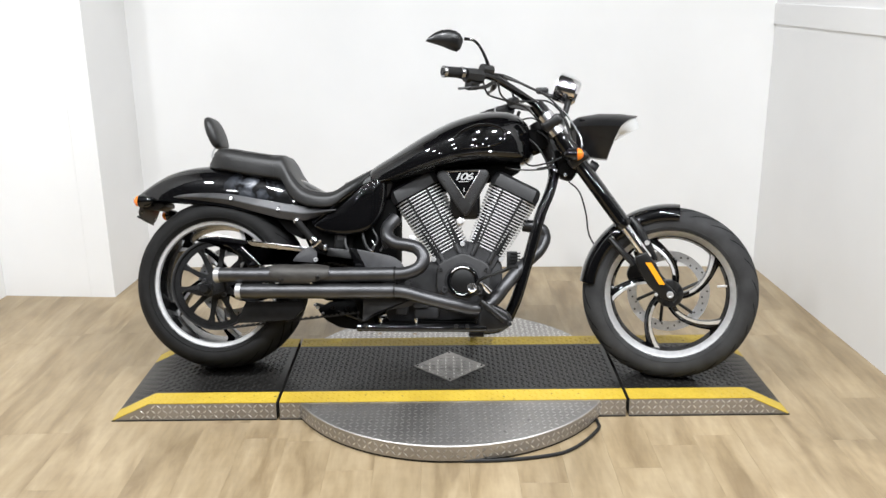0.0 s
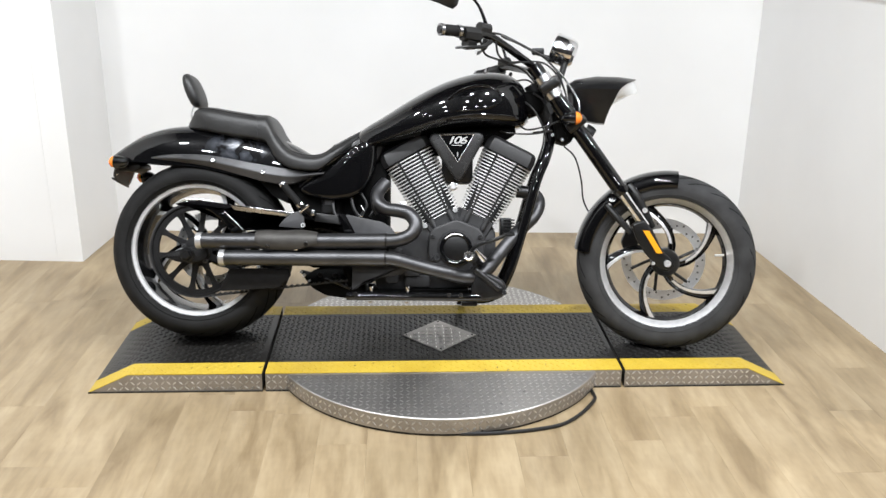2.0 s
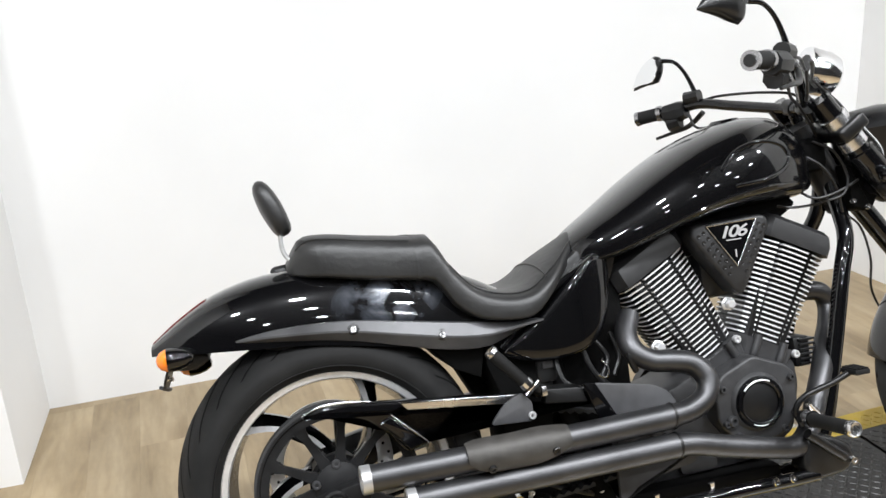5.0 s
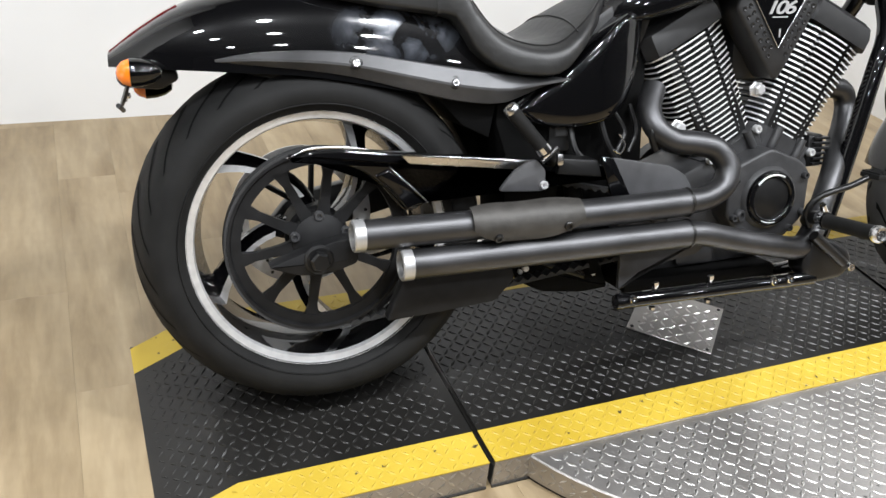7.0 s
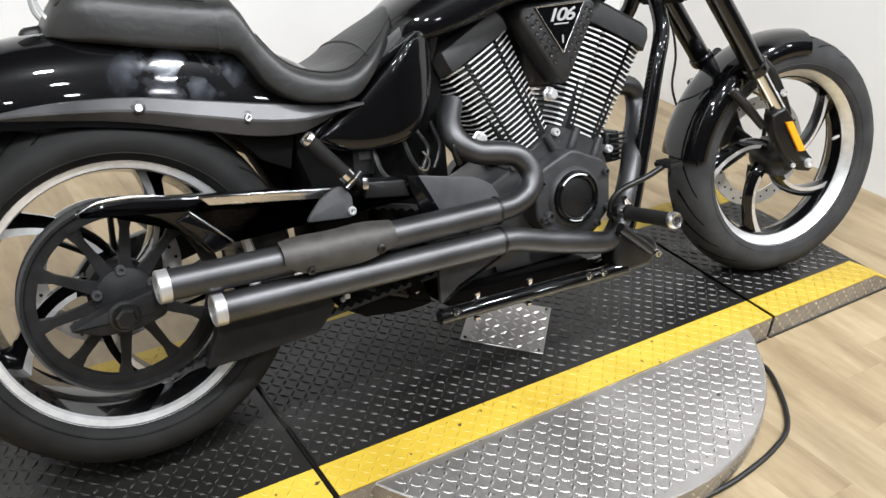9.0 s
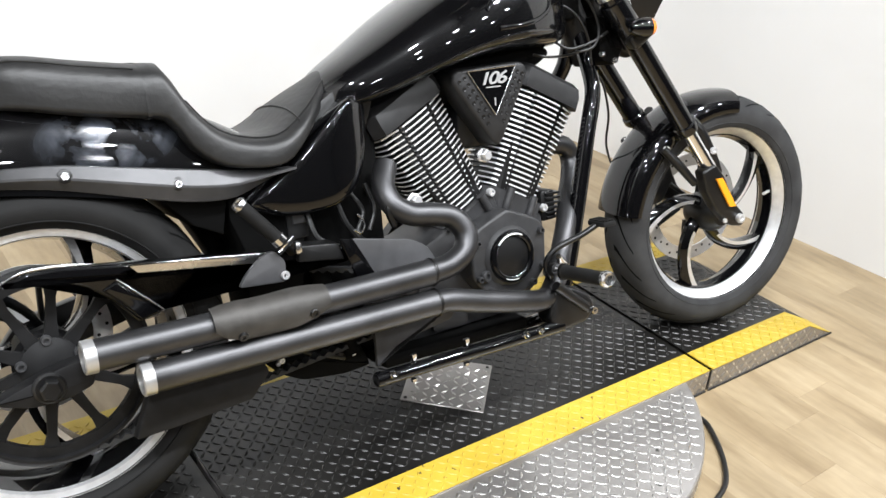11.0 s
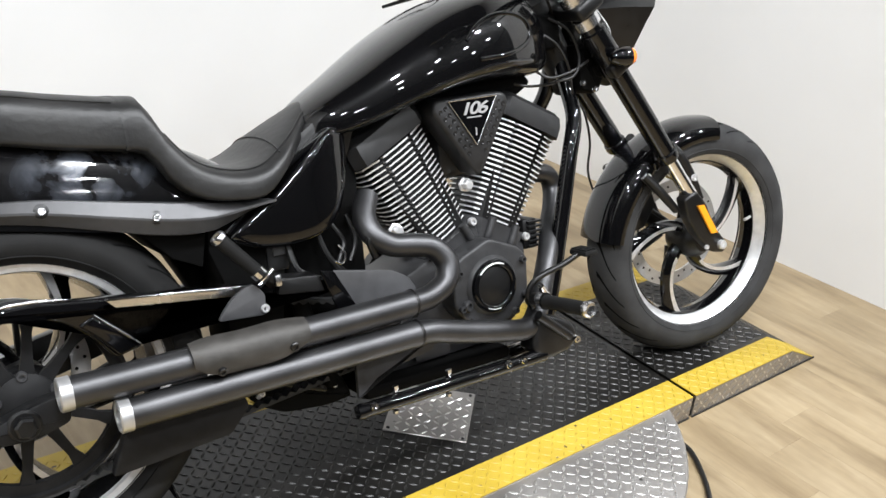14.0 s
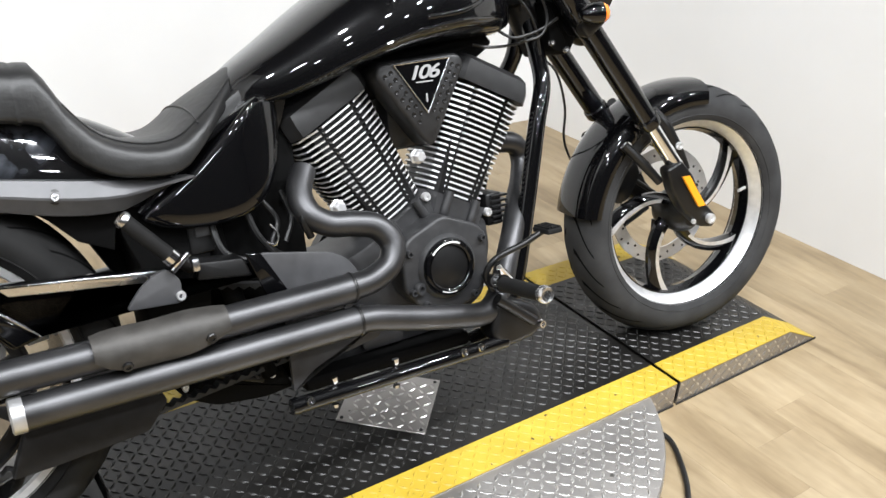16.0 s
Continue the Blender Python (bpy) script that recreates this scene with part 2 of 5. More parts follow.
def thing(name, m, label, category, group="", kind=""):
    ob = new(name)
    ob.empty_display_size = 0.05
    ob.matrix_world = m
    return tagged(ob, label, category, group, kind)


def add_box(bm, lo, hi, bevel=0.0, segments=2):
    made = bmesh.ops.create_cube(bm, size=1)["verts"]
    for v in made:
        v.co = [lo[n] + (v.co[n] + 0.5) * (hi[n] - lo[n]) for n in range(3)]
    if bevel:
        edges = {e for v in made for e in v.link_edges}
        bmesh.ops.bevel(bm, geom=list(edges), offset=bevel, segments=segments, affect="EDGES", profile=0.5)
    return bm


def box(lo, hi, bevel=0.0, segments=2):
    return add_box(bmesh.new(), lo, hi, bevel, segments)


def smooth_path(points, steps=6):
    """Points on a smooth curve through the given ones."""
    pts = [Vector(p) for p in points]
    if len(pts) < 3 or steps < 2:
        return pts
    ends = [2 * pts[0] - pts[1]] + pts + [2 * pts[-1] - pts[-2]]
    out = []
    for a, b, c, d in zip(ends, ends[1:], ends[2:], ends[3:]):
        for k in range(steps):
            t = k / steps
            out.append(0.5 * (2 * b + (c - a) * t + (2 * a - 5 * b + 4 * c - d) * t**2 + (3 * b - a - 3 * c + d) * t**3))
    return out + [pts[-1]]


def add_loft(bm, rings, caps=True, closed=True):
    loops = [[bm.verts.new(p) for p in ring] for ring in rings]
    count = len(loops[0])
    for a, b in zip(loops, loops[1:]):
        for n in range(count if closed else count - 1):
            bm.faces.new((a[n], a[(n + 1) % count], b[(n + 1) % count], b[n]))
    if caps and closed:
        bm.faces.new(loops[0])
        bm.faces.new(loops[-1][::-1])
    return bm


def add_tube(bm, points, radius, sides=14, steps=6, caps=True):
    """A round bar along a smooth path; radius: one value or one a given point."""
    path = smooth_path(points, steps)
    if isinstance(radius, (int, float)):
        radii = [radius] * len(path)
    else:
        radii = [float(v) for v in np.interp(spread(0, len(radius) - 1, len(path)), range(len(radius)), radius)]
    side = None
    rings = []
    for n, p in enumerate(path):
        along = (path[min(n + 1, len(path) - 1)] - path[max(n - 1, 0)]).normalized()
        if side is None:
            side = along.orthogonal().normalized()
        side = (side - along * side.dot(along)).normalized()
        other = along.cross(side)
        rings.append([p + radii[n] * (math.cos(a) * side + math.sin(a) * other) for a in spread(0, 2 * math.pi, sides, endpoint=False)])
    return add_loft(bm, rings, caps)


def tube(points, radius, sides=14, steps=6):
    return add_tube(bmesh.new(), points, radius, sides, steps)


def add_lathe(bm, profile, centre, axis, sides=48, closed=False):
    """Turns (radius, height) pairs round an axis through centre."""
    axis = Vector(axis).normalized()
    a, centre = axis.orthogonal().normalized(), Vector(centre)
    b = axis.cross(a)
    rows = []
    for t in spread(0, 2 * math.pi, sides, endpoint=False):
        way = math.cos(t) * a + math.sin(t) * b
        rows.append([bm.verts.new(centre + r * way + h * axis) for r, h in profile])
    count = len(profile)
    for n in range(sides):
        p, q = rows[n], rows[(n + 1) % sides]
        for k in range(count if closed else count - 1):
            j = (k + 1) % count
            bm.faces.new((p[k], q[k], q[j], p[j]))
    if not closed:
        for k in (0, -1):
            if profile[k][0] > 1e-6:
                bm.faces.new([row[k] for row in rows])
    bmesh.ops.remove_doubles(bm, verts=bm.verts, dist=1e-6)
    return bm


def lathe(profile, centre, axis, sides=48, closed=False):
    return add_lathe(bmesh.new(), profile, centre, axis, sides, closed)


def add_slab(bm, outline, y0, y1, bevel=0.0, segments=2):
    """A plate: an outline of (x, z), from y0 to y1."""
    a = [bm.verts.new((x, y0, z)) for x, z in outline]
    b = [bm.verts.new((x, y1, z)) for x, z in outline]
    faces = [bm.faces.new(a), bm.faces.new(b[::-1])]
    count = len(a)
    for n in range(count):
        bm.faces.new((a[n], b[n], b[(n + 1) % count], a[(n + 1) % count]))
    if bevel:
        bmesh.ops.recalc_face_normals(bm, faces=bm.faces)
        edges = {e for f in faces for e in f.edges}
        bmesh.ops.bevel(bm, geom=list(edges), offset=bevel, segments=segments, affect="EDGES", profile=0.5)
    return bm


def slab(outline, y0, y1, bevel=0.0, segments=2):
    return add_slab(bmesh.new(), outline, y0, y1, bevel, segments)


def shield(outline, y0, y1):
    """A plate with a rolled edge round a face that is only slightly crowned."""
    mx, mz = sum(x for x, z in outline) / len(outline), sum(z for x, z in outline) / len(outline)
    rings = [[(x, y0 * 0.7, z) for x, z in outline]]
    for shrink, rise in ((0.0, 0.0), (0.012, 0.3), (0.035, 0.55), (0.07, 0.72), (0.14, 0.83), (0.3, 0.92), (0.6, 0.98), (0.9, 1.0)):
        rings.append([(mx + (x - mx) * (1 - shrink), y0 + (y1 - y0) * rise, mz + (z - mz) * (1 - shrink)) for x, z in outline])
    side = math.copysign(1.0, y0)
    return add_loft(bmesh.new(), [[(x, y - side * 3.0 * max(0.0, x - 0.545) ** 2, z) for x, y, z in ring] for ring in rings])


def rounded(points, steps=4):
    """A closed smooth outline through a few (x, z) corners."""
    pts = [Vector((x, 0, z)) for x, z in points]
    out = []
    count = len(pts)
    for n in range(count):
        a, b, c, d = (pts[(n + k) % count] for k in (-1, 0, 1, 2))
        for k in range(steps):
            t = k / steps
            p = 0.5 * (2 * b + (c - a) * t + (2 * a - 5 * b + 4 * c - d) * t**2 + (3 * b - a - 3 * c + d) * t**3)
            out.append((p.x, p.z))
    return out


def chamfered(points, cut, steps=3):
    """An outline whose corners are rounded by about cut."""
    out = []
    count = len(points)
    for n in range(count):
        p, a, b = Vector(points[n]), Vector(points[n - 1]), Vector(points[(n + 1) % count])
        s, e = p + (a - p).normalized() * min(cut, (a - p).length * 0.45), p + (b - p).normalized() * min(cut, (b - p).length * 0.45)
        for k in range(steps + 1):
            t = k / steps
            q = s * (1 - t) ** 2 + 2 * p * t * (1 - t) + e * t**2
            out.append((q.x, q.y))
    return out


def bolt(centre, axis, radius=0.008, height=0.006):
    r, h = radius, height
    return lathe([(0.0, h * 0.45), (r * 0.5, h * 0.45), (r * 0.5, h), (r * 0.85, h), (r, h * 0.75), (r, 0.0)], centre, axis, 14)


def curve(xs, ys, x):
    """A value between the given ones, on a smooth run."""
    n = max(0, min(len(xs) - 2, sum(1 for v in xs if v <= x) - 1))
    t = (x - xs[n]) / (xs[n + 1] - xs[n])
    slope = [0.0] * len(xs)
    for k in range(len(xs)):
        i, j = max(0, k - 1), min(len(xs) - 1, k + 1)
        slope[k] = (ys[j] - ys[i]) / (xs[j] - xs[i])
    h = xs[n + 1] - xs[n]
    return (2 * t**3 - 3 * t**2 + 1) * ys[n] + (t**3 - 2 * t**2 + t) * h * slope[n] + (3 * t**2 - 2 * t**3) * ys[n + 1] + (t**3 - t**2) * h * slope[n + 1]


# ---- the room ----
# plan corners of the white walls, seen from above
JOG, BACK_LEFT, BACK_RIGHT, NOOK = (-1.643, 1.02), (-1.61, 1.503), (1.637, 1.411), (-2.2, 1.06)
WALL_END, NEAR, FAR_LEFT = -0.75, -7.0, -4.2
RIGHT_END, FAR_RIGHT, NOOK_END = (1.717, WALL_END), 4.2, (-2.31, WALL_END)


def structure(name, bm, m, label, category):
    return tagged(part(name, bm, m), label, category, kind="structure")


def upright(p, q, low, high, depth):
    """A wall panel over the plan line from p to q, deepened to the left of that line."""
    p, q = Vector((*p, 0)), Vector((*q, 0))
    out = Vector((p.y - q.y, q.x - p.x, 0)).normalized() * depth
    return add_loft(bmesh.new(), [[v + Vector((0, 0, z)) for v in (p, q, q + out, p + out)] for z in (low, high)])


def beyond(p, q, reach):
    """The point that lies the given reach past q on the line from p."""
    p, q = Vector(p), Vector(q)
    return tuple(q + (q - p).normalized() * reach)


structure("wall_back", upright(BACK_LEFT, beyond(BACK_LEFT, BACK_RIGHT, 0.12), 0, CEILING, 0.12), wall_paint, "plain white painted wall behind the motorcycle", "wall")
structure("wall_side_return", upright(JOG, beyond(JOG, BACK_LEFT, 0.12), 0, CEILING, 0.12), wall_paint, "short white return of the stepped wall", "wall")
structure("wall_stepped_forward", upright(beyond(JOG, NOOK, 0.12), beyond(NOOK, JOG, -0.121), 0, CEILING, 0.12), wall_paint, "white painted wall that steps forward", "wall")
# out of view: added in white so the left mirror reflects something bright
structure("wall_left", upright(NOOK_END, beyond(NOOK_END, NOOK, -0.001), 0, CEILING, 0.12), wall_paint, "plain white side wall, unseen, added for the left mirror to reflect", "wall")
structure("wall_right", upright(beyond(RIGHT_END, BACK_RIGHT, -0.001), RIGHT_END, 0, CEILING, 0.12), wall_paint, "white painted side wall with a raised band", "wall")
structure("wall_right_dark", upright((FAR_RIGHT, WALL_END), (FAR_RIGHT, NEAR - 0.12), 0, CEILING, 0.12), dark_wall, "plain dark grey side wall beyond the white one", "wall")
structure("wall_left_return", upright((FAR_LEFT - 0.12, WALL_END), (NOOK_END[0] - 0.121, WALL_END), 0, CEILING, 0.12), dark_wall, "plain dark grey wall beside the white one", "wall")
structure("wall_right_return", upright((RIGHT_END[0] + 0.121, WALL_END), (FAR_RIGHT + 0.12, WALL_END), 0, CEILING, 0.12), dark_wall, "plain dark grey wall beside the white one", "wall")
structure("wall_left_dark", upright((FAR_LEFT, NEAR), (FAR_LEFT, WALL_END), 0, CEILING, 0.12), dark_wall, "plain dark grey side wall", "wall")
structure("wall_front", upright((FAR_RIGHT, NEAR), (FAR_LEFT - 0.12, NEAR), 0, CEILING, 0.12), dark_wall, "plain dark grey wall opposite the motorcycle", "wall")
structure("ceiling", box((FAR_LEFT - 0.12, NEAR - 0.12, CEILING), (FAR_RIGHT + 0.12, 1.62, CEILING + 0.1)), ceiling_paint, "dark grey ceiling with round downlights", "ceiling")
structure("floor", box((FAR_LEFT - 0.1, NEAR - 0.1, -0.1), (FAR_RIGHT + 0.1, 1.6, -0.004)), dark_line, "wood-look plank floor in light greyish tan", "floor")
band = structure("trim", upright(RIGHT_END, BACK_RIGHT, TRIM_LOW, TRIM_HIGH, 0.008), wall_paint, "white raised band along the side wall", "trim")


def ceiling_light(x, y, share):
    lamp = thing("ceiling_light", pose(x, y, CEILING), "round white recessed downlight, switched on", "ceiling light", "ceiling downlights")
    part("trim_ring", lathe([(0.12, 0.0), (0.12, -0.02), (0.13, -0.022), (0.14, -0.01), (0.14, 0.0)], (0, 0, 0), (0, 0, 1), 24, True), wall_paint, lamp)
    data = bpy.data.lights.new("downlight", "AREA")
    data.shape, data.size, data.energy, data.color = "DISK", 0.23, LAMP_WATTS * share, (0.957, 0.985, 1.022)
    glow = new("light_source", data)
    glow.parent = lamp
    glow.location = (0, 0, -0.03)


for x, y, share in LAMPS:
    ceiling_light(x + 0.06 * math.sin(5 * y), y + 0.08 * math.sin(3 * x), share)

# ---- the display platform ----
TOP, HALF, REAR_SEAM, FRONT_SEAM, FLAT_END, TIP = 0.067, 0.292, -0.608, 0.624, 1.06, 1.197
YELLOW = 0.084


def tread(name, spots, m, parent, length=0.021, width=0.0065, height=0.0016):
    """Raised lozenges of a tread plate; spots: place, two directions in the surface, and the outward direction."""
    verts, faces = [], []
    for p, a, b, up in spots:
        n = len(verts)
        verts += [p + a * length / 2, p + b * width / 2, p - a * length / 2, p - b * width / 2, p + a * length * 0.28 + up * height, p - a * length * 0.28 + up * height]
        faces += [(n, n + 1, n + 4), (n + 1, n + 2, n + 5, n + 4), (n + 2, n + 3, n + 5), (n + 3, n, n + 4, n + 5)]
    me = bpy.data.meshes.new(name)
    me.from_pydata([tuple(v) for v in verts], [], faces)
    me.materials.append(m)
    finish(me, 60)
    ob = new(name, me)
    ob.parent = parent
    return tagged(ob, kind="stuff")


def grid_spots(origin, ex, ey, up, across, along, keep, pitch=0.0215):
    """Lozenge spots on a plane: origin + i*ex + j*ey, turned by turns."""
    ex, ey, up, origin = Vector(ex), Vector(ey), Vector(up), Vector(origin)
    p, q = (ex + ey) * math.sqrt(0.5), (ex - ey) * math.sqrt(0.5)
    out = []
    for i in range(int(across / pitch)):
        for j in range(int(along / pitch)):
            s, t = (i + 0.5) * pitch, (j + 0.5) * pitch
            if keep(s, t):
                out.append((origin + s * ex + t * ey, *((p, q) if (i + j) % 2 else (q, p)), up))
    return out


def ramp_height(x):
    x = abs(x)
    return TOP if x <= FLAT_END else max(0.002, TOP * (TIP - x) / (TIP - FLAT_END))


def deck_unit(name, x0, x1, label):
    """One section of the platform: black tread top, yellow edges and tread-plate sides."""
    unit = thing(name, pose(0, 0, 0), label, "platform", "platform sections")
    marks = sorted({x0, x1} | {s * FLAT_END for s in (-1, 1) if x0 < s * FLAT_END < x1})
    for nm, ya, yb, m, lift in (("deck", -HALF + YELLOW, HALF - YELLOW, tread_black, 0.0), ("yellow_edge", -HALF, -HALF + YELLOW, yellow_paint, 0.0005), ("yellow_edge", HALF - YELLOW, HALF, yellow_paint, 0.0005)):
        bm = bmesh.new()
        add_loft(bm, [[(x, ya, ramp_height(x) + lift), (x, yb, ramp_height(x) + lift), (x, yb, ramp_height(x) - 0.002), (x, ya, ramp_height(x) - 0.002)] for x in marks])
        part(nm, bm, m, unit)
    for s in (-1, 1):
        bm = bmesh.new()
        y = s * HALF
        add_loft(bm, [[(x, y, ramp_height(x) - 0.003), (x, y - s * 0.004, ramp_height(x) - 0.003), (x, y - s * 0.004, 0.001), (x, y, 0.001)] for x in marks])
        part("side_plate", bm, tread_silver, unit, "bare aluminium tread-plate side")
        spots = grid_spots((x0, y, 0.004), (1, 0, 0), (0, 0, 1), (0, s, 0), x1 - x0, TOP, lambda u, v: v + 0.016 < ramp_height(x0 + u), 0.02)
        tread("side_tread", spots, tread_worn, unit, height=0.0016)
        part("base_strip", box((x0, min(y, y + s * 0.003), 0.0), (x1, max(y, y + s * 0.003), 0.0045)), dark_line, unit)
    flat0, flat1 = max(x0, -FLAT_END), min(x1, FLAT_END)
    spots = grid_spots((flat0, -HALF, TOP), (1, 0, 0), (0, 1, 0), (0, 0, 1), flat1 - flat0, 2 * HALF, lambda u, v: YELLOW + 0.009 < v < 2 * HALF - YELLOW - 0.009 and (abs(flat0 + u) + abs(v - HALF) > 0.15), 0.0195)
    edge = grid_spots((flat0, -HALF, TOP + 0.0005), (1, 0, 0), (0, 1, 0), (0, 0, 1), flat1 - flat0, 2 * HALF, lambda u, v: not YELLOW - 0.009 < v < 2 * HALF - YELLOW + 0.009, 0.0195)
    for s in (-1, 1):
        if x0 < s * FLAT_END < x1:
            slope = Vector((s * (TIP - FLAT_END), 0, -TOP)).normalized()
            out = Vector((s * TOP, 0, TIP - FLAT_END)).normalized()
            reach = math.hypot(TIP - FLAT_END, TOP) - 0.01
            spots += grid_spots((s * FLAT_END, -HALF, TOP), slope, (0, 1, 0), out, reach, 2 * HALF, lambda u, v: YELLOW + 0.009 < v < 2 * HALF - YELLOW - 0.009, 0.0195)
            edge += grid_spots((s * FLAT_END, -HALF, TOP), slope, (0, 1, 0), out, reach, 2 * HALF, lambda u, v: not YELLOW - 0.009 < v < 2 * HALF - YELLOW + 0.009, 0.0195)
    tread("deck_tread", spots, tread_black, unit, 0.022, 0.0075, 0.002)
    tread("edge_tread", edge, yellow_paint, unit, height=0.0015)
    part("underside", box((x0 + 0.001, -HALF + 0.006, 0.0005), (min(x1, FLAT_END) - 0.001 if x1 > 0 else x1 - 0.001, HALF - 0.006, 0.05)) if x0 > -1.1 else box((-FLAT_END, -HALF + 0.006, 0.0005), (x1 - 0.001, HALF - 0.006, 0.05)), dark_line, unit)
    return unit


deck_unit("platform_ramp", -TIP, REAR_SEAM - 0.006, "black tread-plate ramp with yellow edges under the rear wheel")
middle = deck_unit("platform_centre", REAR_SEAM + 0.006, FRONT_SEAM - 0.006, "black tread-plate platform with yellow edges over the turntable")
deck_unit("platform_ramp", FRONT_SEAM + 0.006, TIP, "black tread-plate ramp with yellow edges under the front wheel")
plate = bmesh.new()
add_box(plate, (-0.097, -0.097, TOP + 0.0005), (0.097, 0.097, TOP + 0.004), 0.001, 1)
bmesh.ops.rotate(plate, verts=plate.verts, cent=(0, 0, 0), matrix=Matrix.Rotation(radians(45), 3, "Z"))
diamond = part("inset_plate", plate, tread_silver, middle, "bare aluminium diamond-shaped tread plate")
half_turn = Matrix.Rotation(radians(45), 3, "Z")
tread("plate_tread", [(half_turn @ p, half_turn @ a, half_turn @ b, n) for p, a, b, n in grid_spots((-0.095, -0.095, TOP + 0.004), (1, 0, 0), (0, 1, 0), (0, 0, 1), 0.19, 0.19, lambda u, v: min(u, v, 0.19 - u, 0.19 - v) > 0.008)], tread_worn, diamond, height=0.0014)
for k in range(4):
    a = radians(90 * k)
    part("screw", bolt((0.122 * math.cos(a), 0.122 * math.sin(a), TOP + 0.004), (0, 0, 1), 0.004, 0.002), satin_black, diamond)

RADIUS, DISC = 0.604, 0.062
table = thing("turntable", pose(0, 0, 0), "round aluminium tread-plate turntable under the platform", "turntable")
part("disc", lathe([(0.0, DISC), (RADIUS - 0.003, DISC), (RADIUS, DISC - 0.003), (RADIUS, 0.009), (RADIUS - 0.01, 0.009), (0.0, 0.009)], (0, 0, 0), (0, 0, 1), 128), tread_silver, table)
part("rubber_base", lathe([(0.0, 0.009), (RADIUS - 0.004, 0.009), (RADIUS - 0.004, 0.0), (0.0, 0.0)], (0, 0, 0), (0, 0, 1), 96), dark_line, table)
tread("disc_tread", grid_spots((-RADIUS, -RADIUS, DISC), (1, 0, 0), (0, 1, 0), (0, 0, 1), 2 * RADIUS, 2 * RADIUS, lambda u, v: math.hypot(u - RADIUS, v - RADIUS) < RADIUS - 0.012 and abs(v - RADIUS) > HALF + 0.005), tread_worn, table, 0.022, 0.0075, 0.0015)
rim_spots = []
for n in range(180):
    a = 2 * math.pi * n / 180
    out, flat = Vector((math.cos(a), math.sin(a), 0)), Vector((-math.sin(a), math.cos(a), 0))
    if abs(math.sin(a)) * RADIUS > HALF:
        for z, k in ((0.023, n), (0.043, n + 1)):
            p, q = (flat + Vector((0, 0, 1))) * math.sqrt(0.5), (flat - Vector((0, 0, 1))) * math.sqrt(0.5)
            rim_spots.append((RADIUS * out + Vector((0, 0, z)), *((p, q) if k % 2 else (q, p)), out))
tread("rim_tread", rim_spots, tread_worn, table)
arc = [((RADIUS + r) * math.cos(radians(a)), (RADIUS + r) * math.sin(radians(a)), 0.006) for a, r in ((-30, -0.02), (-34, 0.012), (-38, 0.036), (-48, 0.052), (-56, 0.058), (-63, 0.042), (-70, 0.024), (-78, 0.008), (-86, -0.004))]
tagged(part("power_cable", tube(arc, 0.006, 10), plastic), "black cable lying on the floor round the turntable", "cable")

# ---- the motorcycle: x forward from the rear axle, y to its left, z up from the tyre's foot ----
ORIGIN, HEADING, SIDE_LEAN, NOSE_UP = (-0.8795, -0.0033, 0.0555), -4.32, 16.79, 0.63
bike_pose = pose(*ORIGIN, 0, 0, HEADING) @ pose(0, 0, 0, -SIDE_LEAN, 0, 0) @ pose(0, 0, 0, 0, -NOSE_UP, 0) @ Matrix.Scale(1.0045, 4)
bike = thing("motorcycle", bike_pose, "gloss black v-twin cruiser motorcycle leaning on its side stand", "motorcycle")
REAR, FRONT = (0.02, 0.338), (1.684, 0.308)


